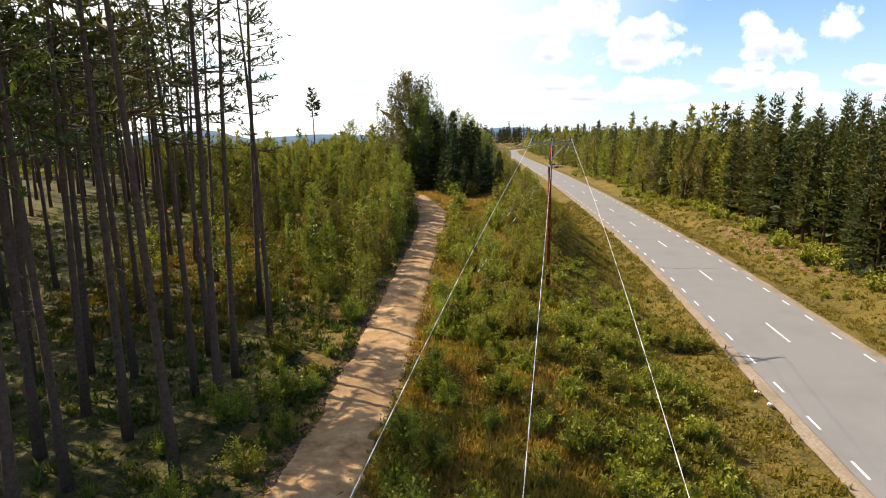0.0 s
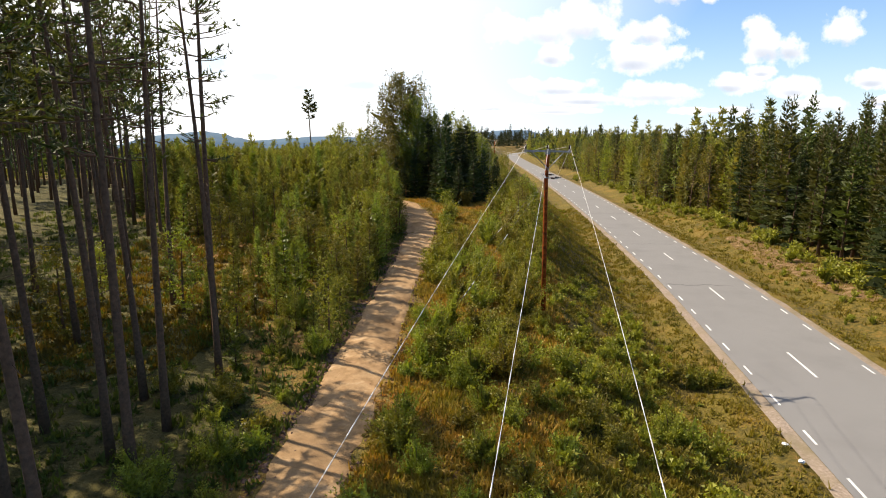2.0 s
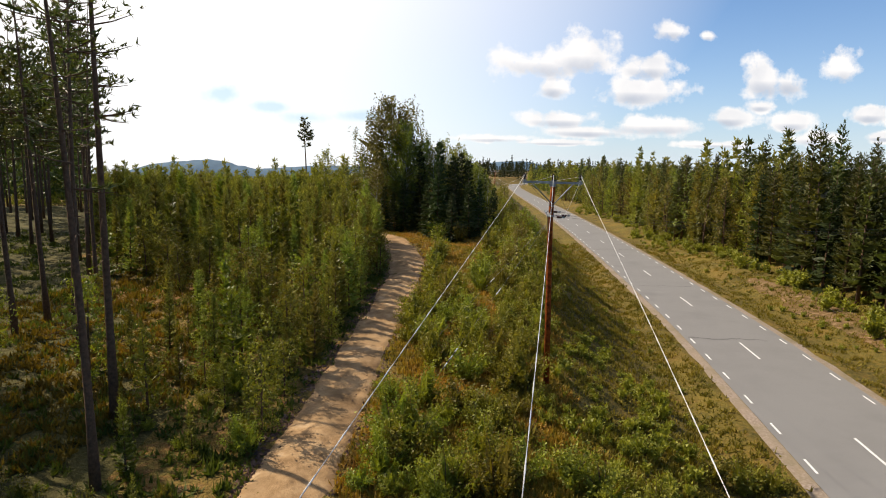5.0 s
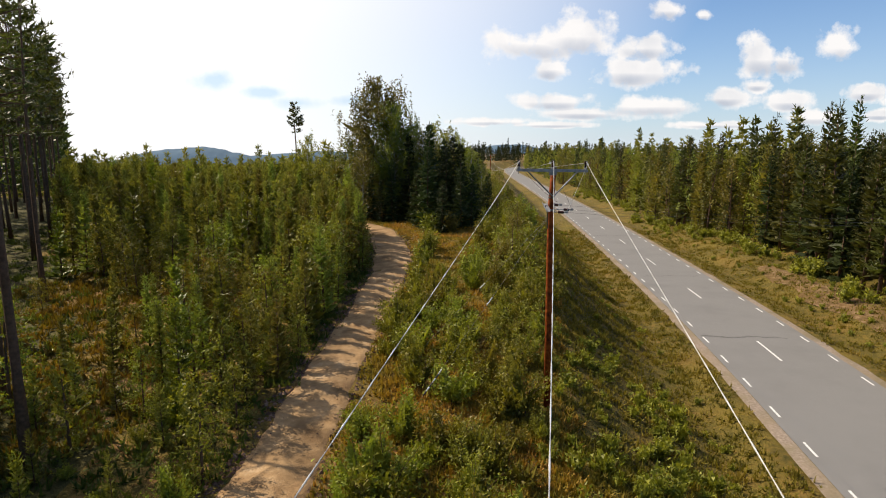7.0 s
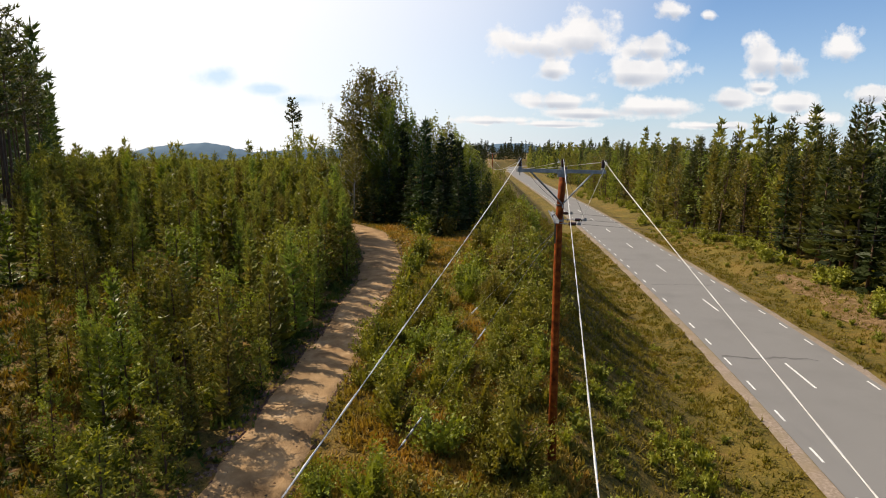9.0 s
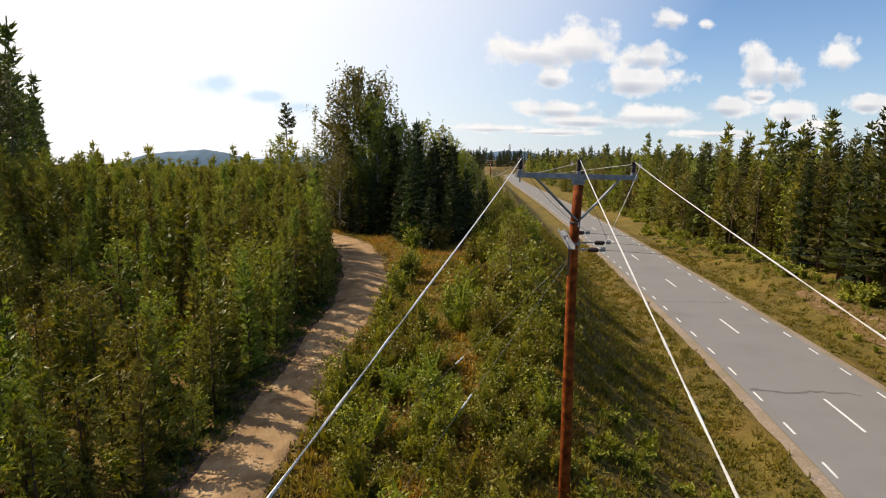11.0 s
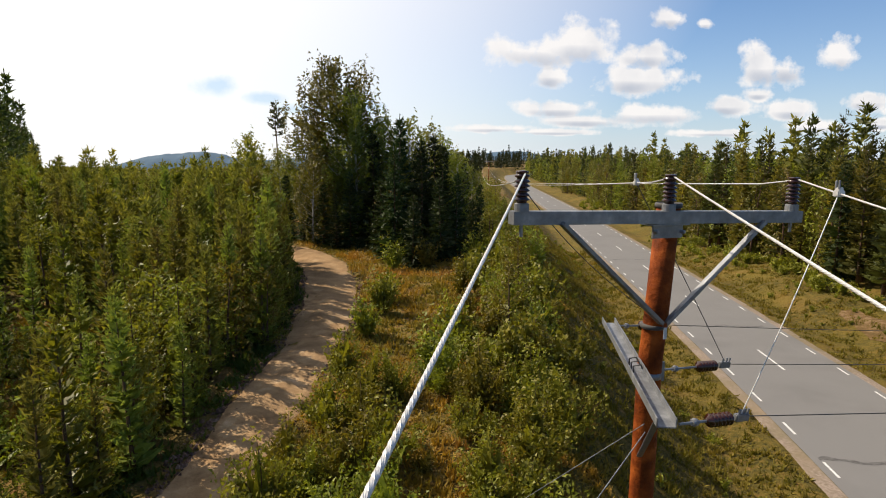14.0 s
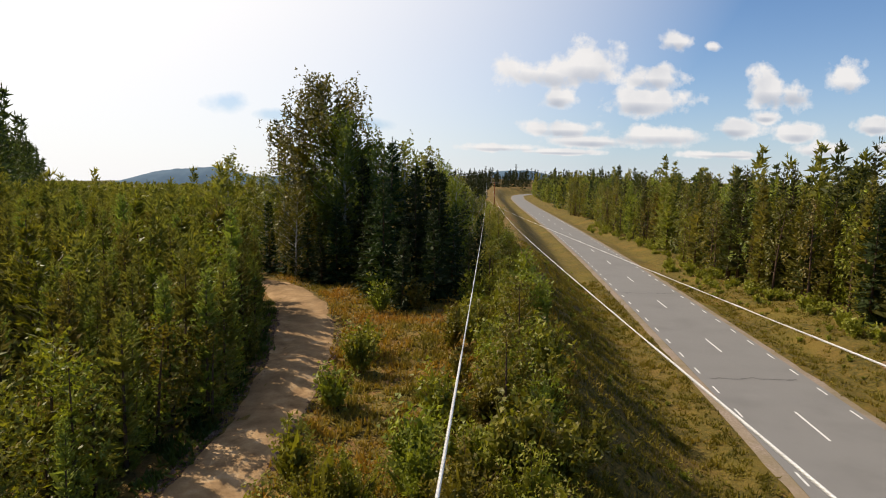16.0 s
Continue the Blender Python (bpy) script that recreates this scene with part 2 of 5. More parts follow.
BIRCH_BARK = material("birch_bark", [(0.35, (0.1, 0.09, 0.08)), (0.5, (0.5, 0.48, 0.44)), (0.8, (0.62, 0.6, 0.56))], 7, 0.8, 0.4, 20)
# distant woods: the blue of the air between is painted into the base colour
HAZE_HILL = material("haze_blue_hills", [(0.3, (0.055, 0.1, 0.15)), (0.7, (0.075, 0.13, 0.185))], 0.01, 1.0)
WOOD = material("tarred_pole_wood", [(0.3, (0.06, 0.013, 0.003)), (0.5, (0.19, 0.04, 0.006)), (0.7, (0.34, 0.085, 0.014))], 6, 0.7, 0.6, 30, gloss=0.12)
STEEL = material("galvanised_steel", [(0.3, (0.156, 0.1638, 0.1755)), (0.55, (0.234, 0.2418, 0.2535)), (0.7, (0.3276, 0.3354, 0.3432))], 9, 0.5, 0.2, 40, metal=0.55, gloss=0.5)
WIRE = material("aluminium_wire", [(0.3, (0.5, 0.49, 0.47)), (0.7, (0.66, 0.65, 0.63))], 20, 0.45, metal=0.5, gloss=0.5)
DARKWIRE = material("dark_cable", [(0.3, (0.05, 0.05, 0.05)), (0.7, (0.09, 0.085, 0.08))], 20, 0.6)
PORCELAIN = material("brown_porcelain", [(0.3, (0.02625, 0.009, 0.006)), (0.7, (0.045, 0.015, 0.009))], 8, 0.12, gloss=0.6)


# ---- mesh helpers ----
def mesh_of(name, verts, faces, mat, smooth=False):
    me = bpy.data.meshes.new(name)
    me.from_pydata(np.asarray(verts).tolist(), [], faces if isinstance(faces, list) else faces.tolist())
    me.materials.append(mat)
    if smooth:
        me.polygons.foreach_set("use_smooth", [True] * len(me.polygons))
    me.update()
    return me


def ease(a, b, v):
    s = np.clip((v - a) / (b - a), 0, 1)
    return s * s * (3 - 2 * s)


def tube(path, radii, sides=8, cap=True):
    """Verts and faces of a round bar along a path."""
    path = [Vector(p) for p in path]
    verts, faces = [], []
    side = None
    for i, p in enumerate(path):
        d = (path[min(i + 1, len(path) - 1)] - path[max(i - 1, 0)]).normalized()
        if side is None:
            side = d.orthogonal().normalized()
        side = (side - d * side.dot(d)).normalized()
        other = d.cross(side)
        for k in range(sides):
            a = 2 * math.pi * k / sides
            verts.append(tuple(p + (side * math.cos(a) + other * math.sin(a)) * radii[i]))
    for i in range(len(path) - 1):
        for k in range(sides):
            a, b = i * sides + k, i * sides + (k + 1) % sides
            faces.append((a, b, b + sides, a + sides))
    if cap:
        faces.append(tuple(range(sides - 1, -1, -1)))
        faces.append(tuple(range((len(path) - 1) * sides, len(path) * sides)))
    return verts, faces


def merge(pieces):
    verts, faces = [], []
    for v, f in pieces:
        o = len(verts)
        verts += [tuple(p) for p in v]
        faces += [tuple(i + o for i in q) for q in f]
    return verts, faces


def blades(rng, centres, outward, length, width, up=0.3, per=6, spread=0.9, face=None):
    """Needle bunches or leaf sprays: slim triangles that leave each centre, turned outwards where face is given."""
    c = np.repeat(np.asarray(centres, float), per, axis=0)
    o = np.repeat(np.asarray(outward, float), per, axis=0)
    d = o + rng.normal(0, spread, c.shape) + np.array([0, 0, up])
    d /= np.linalg.norm(d, axis=1, keepdims=True) + 1e-9
    s = np.cross(d, rng.normal(0, 1, c.shape) if face is None else np.repeat(face, per, axis=0) + rng.normal(0, 0.4, c.shape))
    s /= np.linalg.norm(s, axis=1, keepdims=True) + 1e-9
    ln = length * rng.uniform(0.6, 1.3, (len(c), 1))
    w = width * rng.uniform(0.7, 1.3, (len(c), 1))
    v = np.stack([c - s * w * 0.5, c + s * w * 0.5, c + d * ln], axis=1).reshape(-1, 3)
    f = np.arange(len(v)).reshape(-1, 3)
    return v, f


def part(name, me, parent, label=""):
    ob = new(name, me)
    ob.parent = parent
    if label:
        ob["label"] = label
    return ob


# ---- lie of the land ----
ROAD_Y = [-60, 16, 25, 45, 53, 75, 110, 150, 200, 260, 340, 400, 440, 500, 600, 700]
ROAD_X = [5.5, 16.0, 17.35, 20.3, 21.2, 23.3, 26.2, 28.9, 31.6, 34.6, 39.6, 46.0, 57.0, 90.0, 160.0, 250.0]
BANK_Y = [-60, 0, 25, 36, 47, 55, 70, 100, 200, 400]
BANK_Z = [1.4, 1.6, 2.0, 2.8, 3.6, 4.1, 4.4, 4.4, 4.2, 4.0]
TRACK_Y = [-20, 12.2, 17, 22, 31, 40, 47, 52, 57, 61, 65, 68]
TRACK_X = [-3.2, -3.3, -2.95, -2.55, -1.95, -1.25, -0.9, -1.05, -1.9, -3.2, -5.2, -8.5]
TRACK_W = [2.5, 2.4, 2.45, 2.5, 2.3, 2.1, 2.4, 2.7, 2.9, 2.9, 2.7, 2.5]
SOFT = np.array([np.interp(np.arange(-60, 700, 1.0), ROAD_Y, ROAD_X)])[0]
for _ in range(60):
    SOFT[1:-1] = (SOFT[:-2] + 2 * SOFT[1:-1] + SOFT[2:]) / 4


def road_x(y):
    return np.interp(y, np.arange(-60, 700, 1.0), SOFT)


def track_x(y):
    return np.interp(y, TRACK_Y, TRACK_X)


def land(x, y):
    """Height of the ground."""
    x, y = np.asarray(x, float), np.asarray(y, float)
    u = x - road_x(y)
    bank = np.interp(y, BANK_Y, BANK_Z)
    z = bank * ease(-6.0, -13.4, u)
    z = z - 0.3 * ease(-4.0, -5.6, u) * ease(-8.0, -6.0, u)
    z = z - 0.25 * ease(4.0, 5.4, u) * ease(7.6, 6.0, u) + 0.5 * ease(6.5, 10, u) + 0.9 * ease(10, 17, u)
    z = z - (4.3 * ease(70, 170, y) + 0.021 * np.clip(y - 170, 0, 3300)) * ease(-4, -40, x)
    z = z - 0.06 * ease(3.2, 4.2, np.abs(u))
    off = ease(3.6, 8.0, np.abs(u))
    z = z + off * (0.13 * np.sin(x * 0.9 + 1.3 * np.sin(y * 0.31)) * np.sin(y * 0.7 + x * 0.2) + 0.12 * np.sin(x * 0.23 + 2) * np.sin(y * 0.19 + 1))
    return z


def land1(x, y):
    return float(land(x, y))


def steps(*runs):
    got = []
    for a, b, d in runs:
        got += list(np.arange(a, b, d))
    return np.array(got + [runs[-1][1]])


gx = steps((-2600, -400, 200), (-400, -80, 20), (-80, -20, 2.5), (-20, 40, 0.5), (40, 80, 2.0), (80, 400, 20), (400, 2600, 200))
gy = steps((-300, -60, 30), (-60, 0, 4), (0, 90, 0.6), (90, 250, 3), (250, 700, 20), (700, 4500, 200))
GX, GY = np.meshgrid(gx, gy)
GZ = land(GX, GY)
rng = np.random.default_rng(5)
GZ = GZ + rng.normal(0, 0.025, GZ.shape) * (np.abs(GX - road_x(GY)) > 6)
GZ = GZ - 0.12 * (np.abs(GX - road_x(GY)) < 3.9)
nx, ny = len(gx), len(gy)
idx = np.arange(nx * ny).reshape(ny, nx)
quads = np.stack([idx[:-1, :-1], idx[:-1, 1:], idx[1:, 1:], idx[1:, :-1]], -1).reshape(-1, 4)
ground = new("ground", mesh_of("ground", np.stack([GX, GY, GZ], -1).reshape(-1, 3), quads, SOIL, True))
ground.data.materials.append(TURF)
cells = quads.shape[0]
CX, CY = (GX[:-1, :-1] + GX[1:, 1:]).ravel() / 2, (GY[:-1, :-1] + GY[1:, 1:]).ravel() / 2
CU = CX - road_x(CY) + 0.6 * np.sin(CY * 0.9) + 0.4 * np.sin(CY * 2.3 + CX)
ground.data.materials.append(MOSS)
EDGE_Y, EDGE_X = [-10, 10, 20, 24, 28, 31.5, 36, 42, 48.6, 61, 97, 128, 158, 246, 320], [-6.2, -6.4, -6.8, -7.6, -9.6, -12.3, -15.4, -18.0, -22.3, -29.8, -51, -70, -89, -148, -195]
kind_of = ((CU > -11.8) & (CU < 40) & (CY < 700)).astype(np.int32)
kind_of[(CX < np.interp(CY, EDGE_Y, EDGE_X) + 1.5 + np.sin(CY * 0.7)) & (CX > -90)] = 2
kind_of[(CY > 330) & (CX < -20)] = 2
ground.data.polygons.foreach_set("material_index", kind_of)
tagged(ground, "rough heath and grass ground along the road", "ground", kind="structure")


def strip(name, ys, left, right, lift, mat, label, across=8, bump=None):
    """A band that lies on the land between two lines."""
    v, f = [], []
    for y, a, b in zip(ys, left, right):
        for k in range(across + 1):
            s = k / across
            x = a + (b - a) * s
            v.append((x, y, land1(x, y) + lift + (bump(s, y) if bump else 0)))
    w = across + 1
    for i in range(len(ys) - 1):
        for k in range(across):
            f.append((i * w + k, i * w + k + 1, (i + 1) * w + k + 1, (i + 1) * w + k))
    ob = new(name, mesh_of(name, v, f, mat, True))
    return tagged(ob, label, name.split(".")[0], kind="structure")


ys = steps((-40, 120, 1.0), (120, 690, 5.0))
rx = road_x(ys)
strip("road", ys, rx - 3.2, rx + 3.2, 0.0, ASPHALT, "grey worn asphalt country road with painted lines", 8)
ragL = np.array([0.12 * noise.noise((0.0, y * 0.5, 3.0)) for y in ys])
ragR = np.array([0.15 * noise.noise((9.0, y * 0.5, 3.0)) for y in ys])
strip("road_shoulder", ys, rx - 3.75 + ragL, rx - 3.2, -0.015, GRAVEL, "pale gravel shoulder beside the asphalt", 3)
strip("road_shoulder", ys, rx + 3.2, rx + 3.75 + ragR, -0.015, GRAVEL, "pale gravel shoulder beside the asphalt", 3)

ty = steps((-15, 66, 0.4))
tx, tw = np.interp(ty, TRACK_Y, TRACK_X), np.interp(ty, TRACK_Y, TRACK_W)
edge = np.array([[0.22 * noise.noise((k * 7.0, y * 0.6, 1.0)) + 0.1 * noise.noise((k * 7.0, y * 2.2, 4.0)) for y in ty] for k in (1, 2)])


def ruts(s, y):
    return 0.03 - 0.12 * (math.exp(-s / 0.05) + math.exp(-(1 - s) / 0.05)) - 0.05 * (math.exp(-((s - 0.24) / 0.1) ** 2) + math.exp(-((s - 0.76) / 0.1) ** 2)) + 0.05 * math.sin(s * math.pi) + 0.02 * noise.noise((s * 6, y * 2, 2))


strip("dirt_track", ty, tx - tw / 2 + edge[0], tx + tw / 2 + edge[1], 0.03, SAND, "sandy dirt track with two worn wheel ruts", 12, ruts)

by = steps((40, 66, 0.6))
wob = np.array([[0.7 * noise.noise((k * 5.0, y * 0.25, 1.0)) + 0.35 * noise.noise((k * 5.0, y * 1.1, 4.0)) for y in by] for k in (1, 2)])
mid = road_x(by) + 9.2
half = 1.6 * np.sin(np.linspace(0.05, math.pi - 0.05, len(by))) ** 0.5
strip("bare_ground", by, mid - half + wob[0], mid + half + wob[1], 0.04, BARE, "bare sandy patch on the verge across the road", 8)

# painted lines: 3.3 m dashes down the middle, 1.1 m dashes along both edges
PERIOD = 13.15


def road_mark(name, u, y0, length, width, parent):
    a, b = y0, y0 + length
    v = []
    for y in (a, (a + b) / 2, b):
        c = float(road_x(y)) + u
        v += [(c - width / 2, y, land1(c, y) + 0.006), (c + width / 2, y, land1(c, y) + 0.006)]
    return part(name, mesh_of(name, v, [(0, 1, 3, 2), (2, 3, 5, 4)], LINE), parent)


marks = tagged(new("road_markings"), "white broken centre and edge lines on the asphalt", "road markings", kind="structure")
C1, LEFT0, RIGHT0, STEP = 41.95, 41.7, 45.0, 3.15
for k in range(-3, 14):
    road_mark("centre_dash", 0.0, C1 + k * PERIOD, 3.2, 0.12, marks)
for k in range(-9, 60):
    road_mark("edge_dash", -2.86, LEFT0 + k * STEP, 1.05, 0.1, marks)
    road_mark("edge_dash", 2.88, RIGHT0 + k * STEP, 1.05, 0.1, marks)


# ---- trees ----
def trunk_mesh(name, h, r, mat, rng, lean=0.15, top=0.08, sides=7, rings=7, limbs=()):
    bend = rng.normal(0, lean, 2)
    path, rad = [], []
    for i in range(rings + 1):
        s = i / rings
        path.append((bend[0] * s * s, bend[1] * s * s, h * s - (0.15 if i == 0 else 0)))
        rad.append(r * (1 - s) ** 0.8 * (1 + 0.35 * math.exp(-s * 25)) + r * top)
    pieces = [tube(path, rad, sides)]
    for a, b, w in limbs:
        mid = (np.array(a) + np.array(b)) / 2 + np.array([0, 0, -0.04 * np.linalg.norm(np.array(b) - np.array(a))])
        pieces.append(tube([a, tuple(mid), b], [w, w * 0.7, w * 0.25], 4, False))
    v, f = merge(pieces)
    return mesh_of(name, v, f, mat, True)


def spray(g, base, way, L, count, flat=0.35, rise=0.18):
    """Places along a bough: its foliage spreads to both sides and lifts a little towards the tip."""
    q = 0.28 + 0.72 * (np.arange(count) + g.uniform(0.2, 1.0, count)) / count
    side = np.array([-way[1], way[0], 0.0])
    off = g.uniform(-1, 1, count) * flat * L * (1.15 - q)
    p = base + way * (L * q)[:, None] + side * off[:, None]
    p[:, 2] += rise * L * q * q + g.normal(0, 0.03 + 0.02 * L, count)
    return p


def outward(c, up, mid=0.0):
    """The way in which the foliage at the places c looks: out from the stem, and up."""
    n = np.column_stack([c[:, 0], c[:, 1], c[:, 2] * 0])
    n /= np.linalg.norm(n, axis=1, keepdims=True) + 1e-6
    n[:, 2] = up + np.clip(c[:, 2] - mid, -1, 1) * (mid > 0)
    return n / np.linalg.norm(n, axis=1, keepdims=True)


def webs(g, tails, heads, width):
    """Broad thin inner twigs, a slim triangle each, that make a crown dense inside."""
    d = heads - tails
    s = np.cross(d, g.normal(0, 1, d.shape) * 0.5 + np.array([0, 0, 1.0]))
    s /= np.linalg.norm(s, axis=1, keepdims=True) + 1e-9
    w = (np.linalg.norm(d, axis=1) * width)[:, None]
    mid = tails + d * 0.4
    v = np.stack([tails, mid + s * w, heads, tails, heads, mid - s * w], axis=1).reshape(-1, 3)
    return v, np.arange(len(v)).reshape(-1, 3)


def heap(*sets):
    vs, fs, o = [], [], 0
    for v, f in sets:
        vs.append(v)
        fs.append(f + o)
        o += len(v)
    return np.concatenate(vs), np.concatenate(fs)


def tall_pine(seed, h, crown_from, needle=(0.22, 0.065, 6), tufts=3.9, gap=1.3, stem=0.105, reach_max=2.0, fork=True, web=0.1):
    """A forest pine: long bare stem, irregular layered crown of flat needle plates."""
    g = np.random.default_rng(seed)
    limbs, centres, outs, tails, heads = [], [], [], [], []
    z = crown_from * h
    while z < h * 0.985:
        s = (z - crown_from * h) / (h * (1 - crown_from))
        reach = (reach_max * (1 - s) ** 0.65 * min(1.0, 0.55 + 1.6 * s) + 0.4) * g.uniform(0.6, 1.15)
        for _ in range(g.integers(2, 5)):
            a = g.uniform(0, 2 * math.pi)
            d = np.array([math.cos(a), math.sin(a), g.uniform(-0.15, 0.3) + 0.3 * s])
            L = reach * g.uniform(0.6, 1.1)
            o = np.array([0, 0, z])
            if fork or g.uniform() < 0.4:
                limbs.append(((0, 0, z), tuple(o + d * L * 0.85), 0.022 + 0.012 * (1 - s)))
            n = max(3, int(L * tufts))
            p = spray(g, o, d, L, n, 0.45, 0.1)
            centres.append(p)
            outs.append(np.tile(d * 0.5, (n, 1)))
            tails.append(o + d * L * g.uniform(0.2, 0.5, (3, 1)))
            heads.append(p[g.integers(0, n, 3)])
        z += g.uniform(0.25, 0.62) * gap * h / 19
    for _ in range(7):   # dead twigs below the crown
        zz = g.uniform(0.28, crown_from) * h
        a = g.uniform(0, 2 * math.pi)
        limbs.append(((0, 0, zz), (math.cos(a) * 0.9, math.sin(a) * 0.9, zz - 0.15), 0.012))
    tm = trunk_mesh("trunk", h, stem + 0.001 * h, BARK, g, 0.45, limbs=limbs)
    c, o = np.concatenate(centres), np.concatenate(outs)
    return tm, mesh_of("crown", *heap(blades(g, c, o, needle[0], needle[1], 0.45, needle[2], 0.8, outward(c, 1.3)), webs(g, np.concatenate(tails), np.concatenate(heads), web)), PINE)


def conifer(seed, h, mat, wide=0.2, base=0.06, gap=0.34, boughs=6, rise=(0.15, 0.8), taper=0.8, needle=(0.2, 0.05, 4), step=0.2, web=0.16, top=0.06, webbed=1):
    """A conifer clothed almost to the ground: whorls of boughs, dense inside, feathered at the edge, with a slim leader."""
    g = np.random.default_rng(seed)
    centres, outs, tails, heads = [], [], [], []
    z = base * h
    while z < h * (1 - top):
        s = z / h
        reach = h * wide * (1 - s) ** taper * g.uniform(0.8, 1.15) + 0.06
        up = rise[0] + (rise[1] - rise[0]) * s
        k = max(4, int(boughs + g.integers(-1, 2)))
        a0 = g.uniform(0, 6.283)
        for b in range(k):
            a = a0 + 6.283 * b / k + g.normal(0, 0.2)
            L = reach * g.uniform(0.65, 1.15)
            d = np.array([math.cos(a), math.sin(a), up + g.normal(0, 0.1)])
            o = np.array([0, 0, z + g.normal(0, 0.25) * gap])
            n = max(2, int(L / step))
            centres.append(spray(g, o, d, L, n))
            outs.append(np.tile(d * 0.8, (n, 1)))
            turn = np.array([-d[1], d[0], 0.0]) * L * 0.3
            if s < 0.9:
                tails.append(np.array([o, o + d * L * 0.15, o + d * L * 0.15])[:webbed])
                heads.append(np.array([o + d * L * 0.9, o + d * L * 0.7 + turn, o + d * L * 0.65 - turn])[:webbed])
        z += gap * g.uniform(0.8, 1.2) * (1.2 - 0.6 * s)
    lead = np.column_stack([np.zeros(8), np.zeros(8), h * np.linspace(1 - top * 1.6, 0.985, 8)])
    c, o = np.concatenate(centres), np.concatenate(outs)
    v, f = heap(blades(g, c, o, needle[0], needle[1], 0.4, needle[2], 0.65, outward(c, 0.45)),
                blades(g, lead, np.tile([0, 0, 0.9], (8, 1)), needle[0] * 0.5, needle[1] * 0.6, 0.4, needle[2], 0.3),
                webs(g, np.concatenate(tails), np.concatenate(heads), web))
    return trunk_mesh("trunk", h * 0.97, 0.015 + 0.009 * h, BARK, g, 0.05, 0.05, 5, 3), mesh_of("crown", v, f, mat)


def birch(seed, h, wide, mat, bark, leaf=0.15, limbs=26, strands=7, hang=1.3, along_gap=0.13, base=0.1, inner=0.5, per=2):
    """A birch: rising limbs that arch over, with leafy twigs hanging from them and sky between."""
    g = np.random.default_rng(seed)
    boughs, centres, tails, heads = [], [], [], []
    for i in range(limbs):
        s = base + (0.93 - base) * (i + g.uniform(0, 1)) / limbs
        prof = (1 - (max(0.0, s - 0.32) / 0.68) ** 1.7) * min(1.0, 0.55 + s * 1.5)
        L = wide * prof * g.uniform(0.65, 1.1) + 0.2
        a = i * 2.4 + g.normal(0, 0.4)
        out = np.array([math.cos(a), math.sin(a), 0.0])
        o = np.array([0, 0, h * s])
        lift = (0.45 + 0.7 * s) * L
        tip = o + out * L + np.array([0, 0, min(lift, h * 1.0 - o[2])])
        if h > 6:
            boughs.append(((0, 0, o[2]), tuple(tip * 0.9 + o * 0.1), 0.008 + 0.0022 * h))
        n = max(3, int(strands * (0.5 + L / wide)))
        q = g.uniform(0.3, 1.05, n)
        at = o + (tip - o) * q[:, None] + g.normal(0, 0.14 * wide / 2, (n, 3)) * np.array([1, 1, 0.6])
        for p in at:
            l = min(hang * g.uniform(0.3, 1.2), max(0.3, p[2] - 0.3))
            m = max(3, int(l / along_gap))
            w = np.linspace(0, 1, m)[:, None]
            drift = g.normal(0, 0.16, 3) * np.array([1, 1, 0])
            centres.append(p + w * (np.array([0, 0, -l]) + drift) + g.normal(0, 0.07, (m, 3)))
        tails.append(np.tile(o + (tip - o) * 0.25, (3, 1)))
        heads.append(at[g.integers(0, n, 3)] - np.array([0, 0, hang * 0.4]))
    c = np.concatenate(centres)
    down = np.tile([0, 0, -0.35], (len(c), 1))
    v, f = heap(blades(g, c, down, leaf, leaf * 0.62, 0.0, per, 0.8, outward(c, 0.4)), webs(g, np.concatenate(tails), np.concatenate(heads), 0.13 * inner))
    v[:, 2] = np.maximum(v[:, 2], 0.05)
    return trunk_mesh("trunk", h * 0.95, 0.02 + 0.009 * h, bark, g, 0.2, 0.05, 6, 5, boughs), mesh_of("crown", v, f, mat)


